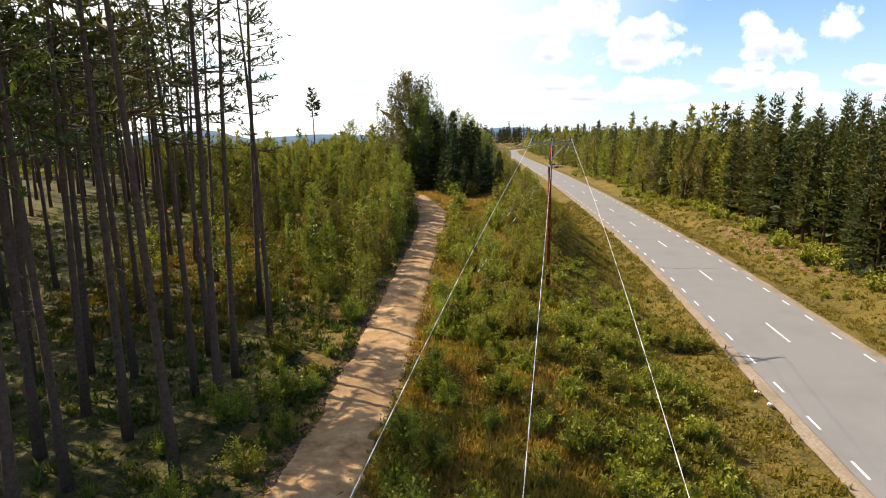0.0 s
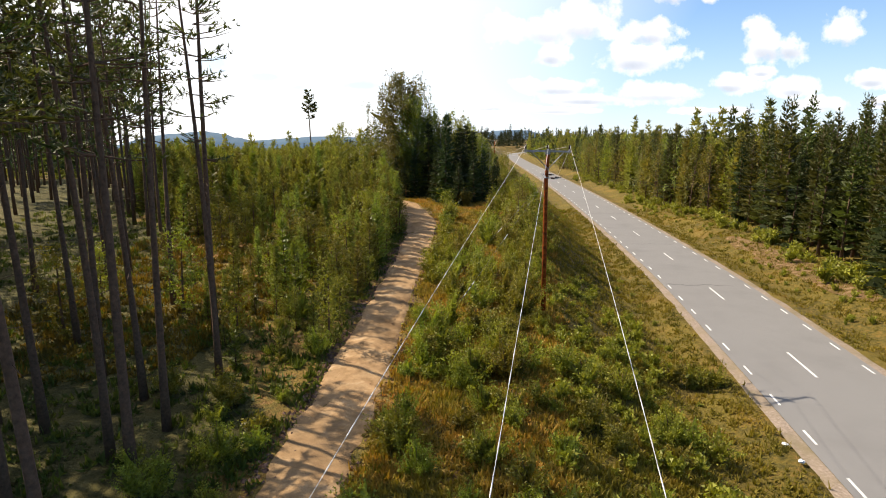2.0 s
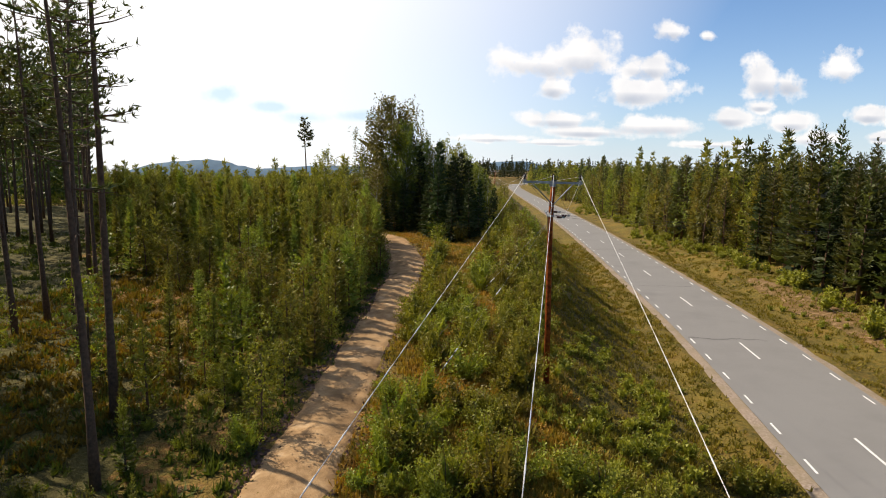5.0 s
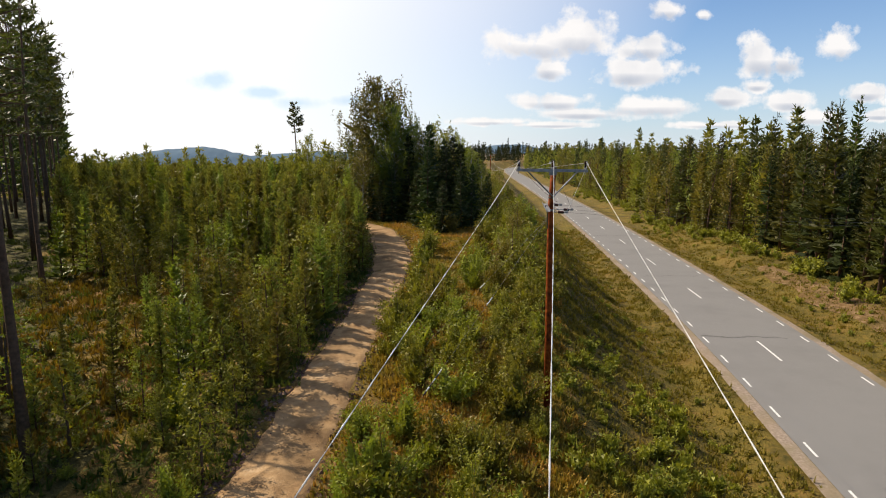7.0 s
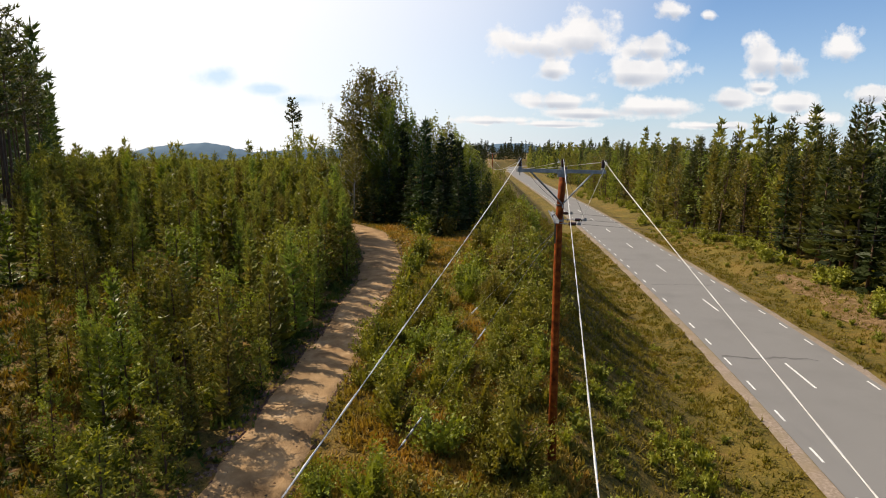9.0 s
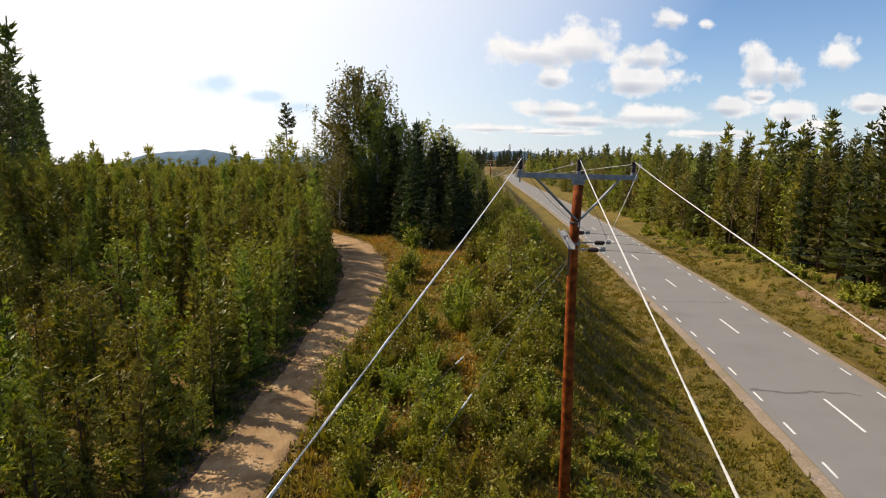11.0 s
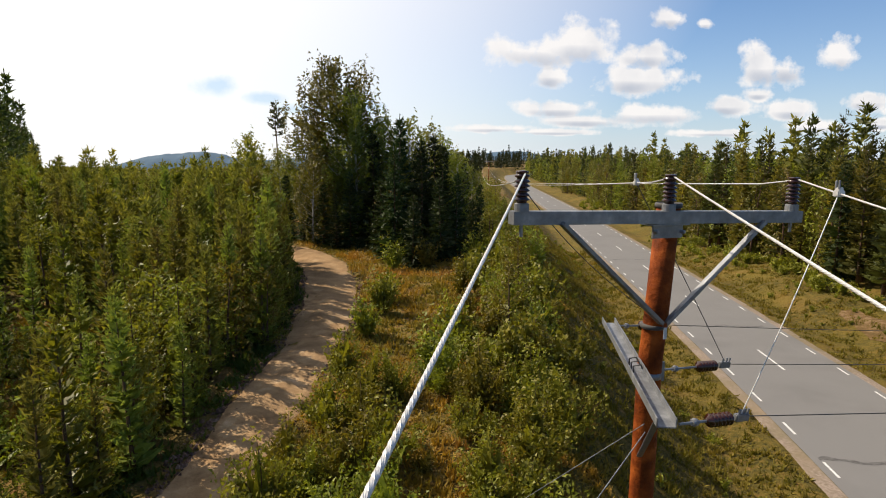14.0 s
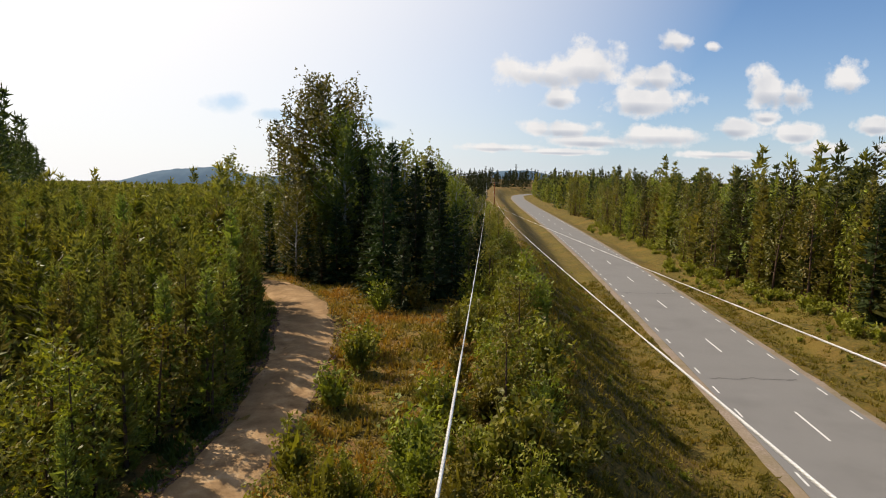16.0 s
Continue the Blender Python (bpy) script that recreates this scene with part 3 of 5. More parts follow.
def shrub(seed, h, wide, mat, count=600, size=0.12):
    """A many-stemmed bush of upright leafy shoots that leave the ground in a fan."""
    g = np.random.default_rng(seed)
    stems, centres, outs, tails, heads = [], [], [], [], []
    shoots = 15
    for i in range(shoots):
        a = g.uniform(0, 6.283)
        r = wide * math.sqrt(g.uniform(0.03, 1))
        tip = np.array([math.cos(a) * r, math.sin(a) * r, h * (1.0 - 0.5 * (r / wide) ** 2) * g.uniform(0.6, 1.05)])
        if i % 2 == 0:
            stems.append(tube([(math.cos(a) * 0.06, math.sin(a) * 0.06, -0.08), (tip[0] * 0.45, tip[1] * 0.45, tip[2] * 0.6), tuple(tip)], [0.014, 0.01, 0.004], 3, False))
        n = count // shoots
        q = g.uniform(0.12, 1.0, n) ** 0.8
        bend = np.column_stack([tip[0] * q ** 0.8, tip[1] * q ** 0.8, tip[2] * q])
        centres.append(bend + g.normal(0, 0.11 * wide, (n, 3)) + g.normal(0, 0.03, (n, 3)))
        outs.append(np.tile([math.cos(a) * 0.4, math.sin(a) * 0.4, 0.35], (n, 1)))
        tails.append(np.array([[tip[0] * 0.15, tip[1] * 0.15, tip[2] * 0.1], [tip[0] * 0.3, tip[1] * 0.3, tip[2] * 0.3]]))
        heads.append(np.array([tip * 0.75, tip * 0.8 + g.normal(0, 0.12, 3)]))
    c = np.concatenate(centres)
    lv, lf = heap(blades(g, c, np.concatenate(outs), size, size * 0.66, 0.0, 1, 1.0, outward(c, 0.3, 0.6 * h)), webs(g, np.concatenate(tails), np.concatenate(heads), 0.14))
    lv[:, 2] = np.maximum(lv[:, 2], 0.02)
    return mesh_of("stems", *merge(stems), BARK, True), mesh_of("foliage", lv, lf, mat)


def plant(kind, meshes, names, x, y, scale, rng, label, category, group, sink=0.03, z=None):
    ob = new(kind)
    for n, me in zip(names, meshes):
        part(n, me, ob)
    ob.matrix_basis = pose(x, y, (land1(x, y) if z is None else z) - sink, rng.normal(0, 1.2), rng.normal(0, 1.2), rng.uniform(0, 360)) @ Matrix.Scale(scale, 4)
    return tagged(ob, label, category, group)


def joined(name, mes, places, mat, label, category, rng):
    """Uncounted far plants as one mesh: copies of the given meshes at (x, y, z, scale)."""
    src = []
    for me in mes:
        v = np.empty(len(me.vertices) * 3)
        me.vertices.foreach_get("co", v)
        src.append((v.reshape(-1, 3), np.array([tuple(p.vertices) for p in me.polygons])))
    vs, fs, o = [], [], 0
    for i, (x, y, z, s) in enumerate(places):
        v, f = src[i % len(src)]
        a = rng.uniform(0, 6.283)
        c, d = math.cos(a), math.sin(a)
        vs.append(np.stack([v[:, 0] * c - v[:, 1] * d, v[:, 0] * d + v[:, 1] * c, v[:, 2]], -1) * s * np.array([1, 1, rng.uniform(0.85, 1.2)]) + (x, y, z))
        fs.append(f + o)
        o += len(v)
    V, F = np.concatenate(vs), np.concatenate(fs)
    k = F.shape[1]
    me = bpy.data.meshes.new(name)
    me.vertices.add(len(V))
    me.vertices.foreach_set("co", V.ravel())
    me.loops.add(F.size)
    me.loops.foreach_set("vertex_index", F.ravel().astype(np.int32))
    me.polygons.add(len(F))
    me.polygons.foreach_set("loop_start", (np.arange(len(F)) * k).astype(np.int32))
    me.materials.append(mat)
    me.update(calc_edges=True)
    return tagged(new(name, me), label, category, kind="stuff")


rng = np.random.default_rng(11)

# the old pine stand beside the track
PINES = [tall_pine(sd, hh, low, tufts=3.4, gap=1.6, web=0.05) for sd, hh, low in ((21, 18.0, 0.5), (22, 19.0, 0.53), (23, 17.5, 0.48), (26, 18.5, 0.52))]
DENSE = [tall_pine(27 + k, hh, 0.5, (0.4, 0.17, 4), 3.4, 1.25, reach_max=2.7, fork=False) for k, hh in enumerate((18.0, 19.0, 18.5, 17.5))]


def stand_edge(y):
    return np.interp(y, EDGE_Y, EDGE_X)


SPOTS = [(-7.4, 24.0), (-7.6, 20.2), (-7.0, 17.1), (-6.9, 13.8), (-11.7, 23.9), (-11.1, 19.9), (-9.4, 13.3), (-8.3, 18.4), (-13.0, 20.4), (-14.1, 18.9), (-14.6, 27.2), (-9.0, 27.8), (-9.4, 22.4), (-12.6, 31.8), (-15.6, 36.2), (-17.9, 42.0)]
for y in (46, 50, 53.5, 57, 61, 66, 71, 77, 84, 92, 100):
    SPOTS.append((float(stand_edge(y)) - rng.uniform(0, 1.5), y))
def lets_sun_in(x, y):
    """Whether the crown's shadow misses the sunny stretch of the track and the open clearing."""
    reach = (track_x(y) - x) / math.sin(radians(-SUN_AZ))
    if 8 < reach < 19 and 17 < y - reach * math.cos(radians(SUN_AZ)) < 28:
        return False
    for far in (9, 13, 17):
        px, py = x + far * math.sin(radians(-SUN_AZ)), y - far * math.cos(radians(SUN_AZ))
        if ((px + 14.5) / 5.5) ** 2 + ((py - 38.5) / 9.5) ** 2 < 1:
            return False
    return True


tries = 0
while len(SPOTS) < 122 and tries < 9000:
    tries += 1
    y = rng.uniform(0, 105) if rng.uniform() < 0.5 else rng.uniform(4, 40)
    x = float(stand_edge(y)) - abs(rng.normal(0, 9)) - 0.8
    if all((x - a) ** 2 + (y - b) ** 2 > 1.8 ** 2 for a, b in SPOTS) and x > -80 and not (y < 10 and x > -8) and lets_sun_in(x, y):
        SPOTS.append((x, y))
tries = 0
while len(SPOTS) < 190 and tries < 9000:   # the depth of the stand towards the sun
    tries += 1
    x, y = rng.uniform(-46, -15), rng.uniform(14, 50)
    if lets_sun_in(x, y) and x < stand_edge(y) - 6 and all((x - a) ** 2 + (y - b) ** 2 > 1.7 ** 2 for a, b in SPOTS):
        SPOTS.append((x, y))
for i, (x, y) in enumerate(SPOTS):
    plant("pine_tree", (PINES if x > stand_edge(y) - 5 and y < 45 else DENSE)[i % 4], ("trunk", "crown"), x, y, rng.uniform(0.88, 1.02), rng,
          "tall slender pine with bare stem and thin crown", "pine tree", "old pine stand", 0.1)

TALLS = [conifer(24, 15.0, PINE, 0.1, 0.12, 1.3, 5, (0.1, 0.6), 0.7, (0.9, 0.36, 2), 0.6), conifer(25, 16.0, PINE, 0.09, 0.12, 1.3, 5, (0.1, 0.6), 0.7, (0.9, 0.36, 2), 0.6)]
places = []
while len(places) < 170:
    y = 90 + 240 * rng.uniform() ** 1.2
    x = float(stand_edge(y)) - 1 - 26 * rng.uniform() ** 1.4
    places.append((x, y, land1(x, y) - 0.1, rng.uniform(1.15, 1.45)))
for _ in range(60):
    y = rng.uniform(22, 75)
    x = float(stand_edge(y)) - rng.uniform(26, 52)
    places.append((x, y, land1(x, y) - 0.1, rng.uniform(0.9, 1.15)))
joined("old_pine_wood", [t[1] for t in TALLS], places, PINE, "dark tall pine wood far along the clearing", "woods", rng)

# young pines between the stand and the track
YH = (4.6, 5.2, 3.8, 5.6)
YOUNGS = [conifer(31 + k, hh, YOUNG if k != 2 else BIRCH, ww, 0.04, 0.3, 6, (0.4, 1.1), 0.7, (0.16, 0.048, 3), 0.14, 0.24, 0.06, 3) for k, (hh, ww) in enumerate(zip(YH, (0.15, 0.135, 0.17, 0.125)))]


def pine_height(y):
    return float(np.interp(y, [20, 27, 35, 45, 55, 70, 100], [1.2, 2.2, 3.7, 4.5, 5.0, 5.1, 5.2]))


got = []
tries = 0
while len(got) < 255 and tries < 60000:
    tries += 1
    y = 22 + 48 * rng.uniform() ** 0.75
    x = float(track_x(min(y, 66))) - 2.6 - rng.gamma(1.6, 5.0)
    if y > 62 and x > -11:
        continue
    thick = np.interp(y, [24, 32, 42, 52], [0.35, 0.7, 0.9, 1.0])
    if ((x + 15.5) / 4.5) ** 2 + ((y - 39) / 9.0) ** 2 < 1:
        continue
    if y < 52 and x < track_x(y) - 4 and math.sin(x * 0.62 + 1.1 * math.sin(y * 0.21)) * math.sin(y * 0.47 + 0.8) > 0.42:
        continue
    if x < track_x(min(y, 66)) - 6.5 and y < 50:
        thick = thick * 0.4
    if rng.uniform() > thick or x < stand_edge(y) + 0.5:
        continue
    if all((x - a) ** 2 + (y - b) ** 2 > (1.35 if y < 45 else 1.15) ** 2 for a, b in got):
        got.append((x, y))
for y in np.arange(29, 60, 0.95):   # a close row along the track
    got.append((float(track_x(y)) - float(np.interp(y, TRACK_Y, TRACK_W)) / 2 - 0.5 - rng.uniform(0, 1.3), y + rng.uniform(-0.3, 0.3)))
for i, (x, y) in enumerate(got):
    k = int(rng.integers(0, 4))
    s = pine_height(y) * rng.uniform(0.65, 1.2) / YH[k] * (0.78 if x < track_x(min(y, 66)) - 6.5 and y < 46 else 1.0)
    plant("young_pine", YOUNGS[k], ("trunk", "crown"), x, y, s, rng, "young bushy green pine in the regrowth", "young pine", "young pines by the track")

MIDS = [conifer(36 + k, hh, YOUNG, ww, 0.08, 0.48, 5, (0.3, 0.9), 0.75, (0.34, 0.11, 3), 0.26)[1] for k, (hh, ww) in enumerate(((5.0, 0.17), (5.6, 0.15), (4.2, 0.19)))]
LOWS = [conifer(41 + k, hh, YOUNG, ww, 0.1, 0.9, 4, (0.3, 0.8), 0.75, (0.75, 0.3, 2), 0.7, 0.24)[1] for k, (hh, ww) in enumerate(((5.2, 0.19), (6.0, 0.17), (4.6, 0.22)))]
places, far_places = [], []
while len(places) < 430:
    y = 30 + 70 * rng.uniform() ** 0.8
    x = float(np.interp(y, [30, 60, 70, 100], [-5, -6, -11, -9])) - 40 * rng.uniform() ** 1.2
    thick = np.interp(y, [30, 42, 52, 62], [0.0, 0.03, 0.3, 1.0])
    if rng.uniform() > thick or x < stand_edge(y) + 0.5:
        continue
    places.append((x, y, land1(x, y) - 0.1, pine_height(y) * rng.uniform(0.6, 1.15) / 5.0))
joined("young_woods", MIDS, places, YOUNG, "dense green young pine wood beside the track", "woods", rng)
while len(far_places) < 1100:
    y = 95 + 330 * rng.uniform() ** 1.5
    x = -6 - (y * 0.75) * rng.uniform() ** 1.0
    if y < 110 and x < stand_edge(y):
        continue
    far_places.append((x, y, land1(x, y) - 0.1, rng.uniform(0.6, 1.04)))
joined("young_woods", LOWS, far_places, YOUNG, "dense green young pine wood reaching far off", "woods", rng)

far_places = []
while len(far_places) < 900:
    y = 330 + 2000 * rng.uniform() ** 1.5
    x = -20 - (y * 0.8) * rng.uniform()
    far_places.append((x, y, land1(x, y) - 0.3, rng.uniform(0.65, 1.0) * (1 + y / 1800)))
WIDE = [conifer(44 + k, hh, YOUNG, 0.38, 0.1, 1.3, 4, (0.3, 0.6), 0.75, (1.4, 0.6, 2), 1.2, 0.3)[1] for k, hh in enumerate((5.5, 6.0))]
joined("young_woods", WIDE, far_places, YOUNG, "distant green pine wood in the valley", "woods", rng)

# tall birches and dark spruces at the bend of the track
BIRCHES = [birch(51, 13.4, 4.1, BIRCH, BIRCH_BARK, 0.22, 60, 14, 1.7, 0.12, 0.05, 0.8), birch(52, 9.5, 2.3, BIRCH, BIRCH_BARK, 0.2, 30, 9, 1.2, 0.13, 0.05), birch(55, 9.5, 1.9, SHRUB, BIRCH_BARK, 0.2, 30, 9, 0.9, 0.13, 0.05)]
SPRUCES = [conifer(61, 9.0, SPRUCE, 0.24, 0.03, 0.4, 7, (-0.25, 0.4), 0.85, (0.36, 0.12, 3), 0.3, 0.2), conifer(62, 10.0, SPRUCE, 0.22, 0.03, 0.42, 7, (-0.25, 0.4), 0.85, (0.36, 0.12, 3), 0.3, 0.2)]
for k, x, y, s in ((0, -4.0, 70.6, 1.0), (0, -2.2, 69.2, 0.8), (1, -6.8, 71.0, 0.85), (1, -0.6, 72.5, 1.0), (1, -9.2, 74.5, 0.75), (2, 1.5, 71.0, 1.0), (2, 4.0, 75.5, 0.9), (1, 4.8, 84.0, 0.7), (2, -11.3, 72.5, 0.9), (1, -5.2, 67.6, 0.65), (1, 6.6, 92.0, 0.62), (1, 8.6, 106.0, 0.5), (2, 5.6, 98.0, 0.6), (2, 3.2, 80.0, 0.75), (1, 0.5, 69.5, 0.9), (2, 2.8, 73.0, 0.95), (1, -1.5, 71.0, 0.95), (2, 5.2, 79.0, 0.75), (2, 5.0, 69.8, 0.74), (1, 6.3, 74.5, 0.6)):
    plant("birch_tree", BIRCHES[k], ("trunk", "crown"), x, y, s, rng, "tall leafy birch with hanging twigs at the bend of the track" if k == 0 else "leafy green birch at the bend of the track", "birch tree", "trees at the bend")
for k, x, y, s in ((0, 1.0, 62.6, 0.8), (1, 0.9, 66.2, 0.9), (0, 2.6, 65.5, 0.8), (1, 3.4, 70.0, 0.8), (0, 4.2, 73.5, 0.8), (1, -0.8, 67.0, 0.8), (0, -3.2, 75.5, 1.0), (0, 2.2, 68.0, 0.85), (0, -2.4, 66.6, 0.6), (1, 4.0, 67.6, 0.72), (0, 5.4, 71.5, 0.65), (0, 5.6, 77.0, 0.65), (0, 2.2, 60.8, 0.5), (0, 0.0, 64.0, 0.55), (0, -4.4, 67.4, 0.5), (1, -3.2, 66.2, 0.4), (0, -6.0, 68.6, 0.5), (1, -7.6, 70.0, 0.5), (0, 6.6, 70.5, 0.5), (0, 6.4, 66.0, 0.42), (1, 5.6, 62.0, 0.4), (0, 3.9, 62.5, 0.6), (1, 4.8, 65.0, 0.55)):
    plant("spruce_tree", SPRUCES[k], ("trunk", "crown"), x, y, s, rng, "dense dark green spruce at the bend of the track", "spruce tree", "trees at the bend")
SAPLINGS = [birch(53, 4.4, 0.95, SHRUB, BARK, 0.13, 26, 6, 0.5, 0.1, 0.04), birch(54, 3.4, 0.8, SHRUB, BARK, 0.13, 22, 6, 0.4, 0.1, 0.04)]
VERGE = [(i % 2, float(track_x(y)) - float(np.interp(y, TRACK_Y, TRACK_W)) / 2 - rng.uniform(0.4, 1.5), y, rng.uniform(0.45, 0.95)) for i, y in enumerate(np.arange(27, 60, 2.6))]
for k, x, y, s in VERGE + list(((0, -4.3, 34.5, 0.9), (0, -4.3, 53.0, 1.1), (0, -5.0, 55.5, 1.15), (1, -3.6, 46.5, 1.1), (0, -3.9, 41.0, 0.9), (1, -4.9, 44.0, 1.2), (1, -4.2, 50.0, 1.2), (1, -5.2, 37.5, 1.0), (1, -4.7, 31.0, 0.85), (0, -5.6, 58.5, 1.1), (1, -3.9, 38.4, 0.8), (1, -6.6, 33.0, 0.9), (1, -8.4, 38.5, 1.0), (0, -9.8, 43.5, 0.9))) + [(i % 2, -6.5 - 11 * rng.uniform(), 26 + 26 * rng.uniform(), rng.uniform(0.5, 1.0)) for i in range(26)]:
    plant("birch_sapling", SAPLINGS[k], ("trunk", "crown"), x, y, s, rng, "leafy young birch at the edge of the dirt track", "birch sapling", "saplings by the track")
for i, y in enumerate(np.arange(47, 110, 2.4)):
    u = float(np.interp(y, [47, 60, 80, 110], [13.0, 13.4, 14.2, 15.0])) + rng.uniform(0, 1.8)
    plant("birch_sapling", SAPLINGS[i % 2], ("trunk", "crown"), float(road_x(y)) - u, y, rng.uniform(0.6, 1.0), rng, "leafy young birch on the shoulder of the bank", "birch sapling", "saplings on the bank")
lone = tall_pine(71, 24.5, 0.66, (0.7, 0.26, 6), 3.5, 0.9, 0.24, 2.6)
plant("pine_tree", lone, ("trunk", "crown"), -37.8, 176.6, 1.0, rng, "solitary tall pine standing above the young wood", "pine tree", "")

# the wood across the road
RIGHTS = [conifer(81, 10.5, PINE, 0.17, 0.1, 0.5, 6, (0.1, 0.75), 0.76, (0.25, 0.085, 3), 0.27, 0.26, 0.05, 2), conifer(82, 12.0, PINE, 0.15, 0.14, 0.55, 6, (0.1, 0.75), 0.76, (0.25, 0.085, 3), 0.27, 0.26, 0.05, 2),
          conifer(86, 9.8, YOUNG, 0.18, 0.06, 0.5, 6, (0.2, 0.8), 0.76, (0.25, 0.085, 3), 0.27, 0.26, 0.05, 2), conifer(83, 9.5, SPRUCE, 0.2, 0.03, 0.46, 6, (-0.2, 0.4), 0.8, (0.27, 0.09, 3), 0.28, 0.26, 0.05)]
RIGHT_BIRCH = [birch(84, 9.5, 1.9, BIRCH, BARK, 0.22, 26, 6, 1.0, 0.17, 0.06), birch(85, 8.0, 1.7, SHRUB, BARK, 0.22, 24, 6, 0.9, 0.17, 0.06)]
row = []
tries = 0
while len(row) < 298 and tries < 30000:
    tries += 1
    y = 22 + 190 * rng.uniform() ** 1.25
    u = float(np.interp(y, [60, 120], [11.8, 9.4])) + abs(rng.normal(0, 3.4)) + 1.1 * math.sin(y * 0.11)
    x = float(road_x(y)) + u
    if all((x - a) ** 2 + (y - b) ** 2 > 1.3 ** 2 for a, b in row):
        row.append((x, y))
for i, (x, y) in enumerate(row):
    s = rng.uniform(0.78, 1.12) * float(np.interp(y, [55, 90], [1.1, 1.06]))
    if rng.uniform() < np.interp(y, [60, 80, 120], [0.97, 0.72, 0.55]):
        j = int(rng.choice([0, 1, 2, 3], p=[0.4, 0.38, 0.02, 0.2] if y < 65 else [0.25, 0.2, 0.48, 0.07]))
        plant("spruce_tree" if j == 3 else "pine_tree", RIGHTS[j], ("trunk", "crown"), x, y, s, rng,
              "dark green spruce at the edge of the wood" if j == 3 else "green pine at the edge of the wood", "spruce tree" if j == 3 else "pine tree", "wood across the road")
    else:
        plant("birch_tree", RIGHT_BIRCH[i % 2], ("trunk", "crown"), x, y, s, rng, "light green birch at the edge of the wood", "birch tree", "wood across the road")
FARS = [conifer(91 + k, hh, m, ww, 0.08, 1.15, 5, (0.1, 0.7), 0.65, (0.62, 0.3, 2), 0.8, 0.3, 0.05)[1] for k, (hh, ww, m) in enumerate(((10.5, 0.17, PINE), (11.5, 0.15, PINE), (9.5, 0.19, SPRUCE)))]
FAR_BIRCH = [birch(94, 9.0, 2.0, BIRCH, BIRCH_BARK, 0.55, 16, 3, 1.0, 0.35, 0.06)[1]]
places, light, middle = [], [], []
while len(places) + len(middle) < 540:
    y = 80 + 445 * rng.uniform() ** 1.3
    u = 15 + 50 * rng.uniform() ** 1.5 if y < 210 else 9.4 + 50 * rng.uniform() ** 1.6
    x = float(road_x(y)) + u
    (light if rng.uniform() < 0.3 else middle if rng.uniform() < np.interp(y, [60, 110], [0.2, 0.6]) else places).append((x, y, land1(x, y) - 0.1, rng.uniform(0.75, 1.15)))
near = []
for _ in range(85):
    y = rng.uniform(20, 82)
    x = float(road_x(y)) + 15.5 + 17 * rng.uniform() ** 1.4
    near.append((x, y, land1(x, y) - 0.1, rng.uniform(0.8, 1.12)))
joined("roadside_wood", [RIGHTS[0][1], RIGHTS[1][1]], near, PINE, "dark green pines behind the edge of the wood", "woods", rng)
joined("far_woods", FARS, places, PINE, "mixed green conifer wood behind the road's verge", "woods", rng)
joined("far_woods", FARS, middle, YOUNG, "light green pines in the wood across the road", "woods", rng)
joined("far_woods", FAR_BIRCH, light, SHRUB, "light green birches in the wood across the road", "woods", rng)
places = []
while len(places) < 260:
    y = 110 + 400 * rng.uniform() ** 1.2
    u = -17 - 40 * rng.uniform() ** 1.5
    x = float(road_x(y)) + u
    places.append((x, y, land1(x, y) - 0.1, rng.uniform(0.45, 0.75)))
for _ in range(70):
    x, y = rng.uniform(24, 66), rng.uniform(455, 520)
    if x - float(road_x(y)) < -9:
        places.append((x, y, land1(x, y) - 0.1, rng.uniform(0.9, 1.2)))
for _ in range(300):
    x, y = rng.uniform(-160, 260), rng.uniform(560, 900)
    if abs(x - float(road_x(y))) > 12:
        places.append((x, y, land1(x, y) - 0.1, rng.uniform(1.0, 1.5)))
joined("far_woods", FARS, places, SPRUCE, "dark conifer wood beyond the bend of the road", "woods", rng)

# ---- shrubs and ground plants ----
SIZES = ((1.8, 0.85), (1.35, 0.75), (2.3, 0.95), (0.95, 0.55))
SHRUBS = [shrub(101 + k, hh, ww, SHRUB, n, 0.09) for k, ((hh, ww), n) in enumerate(zip(SIZES, (1500, 1150, 1800, 700)))]
SHRUBS += [shrub(111 + k, hh, ww, SHRUB, n, 0.15) for k, ((hh, ww), n) in enumerate(zip(SIZES, (560, 450, 640, 300)))]
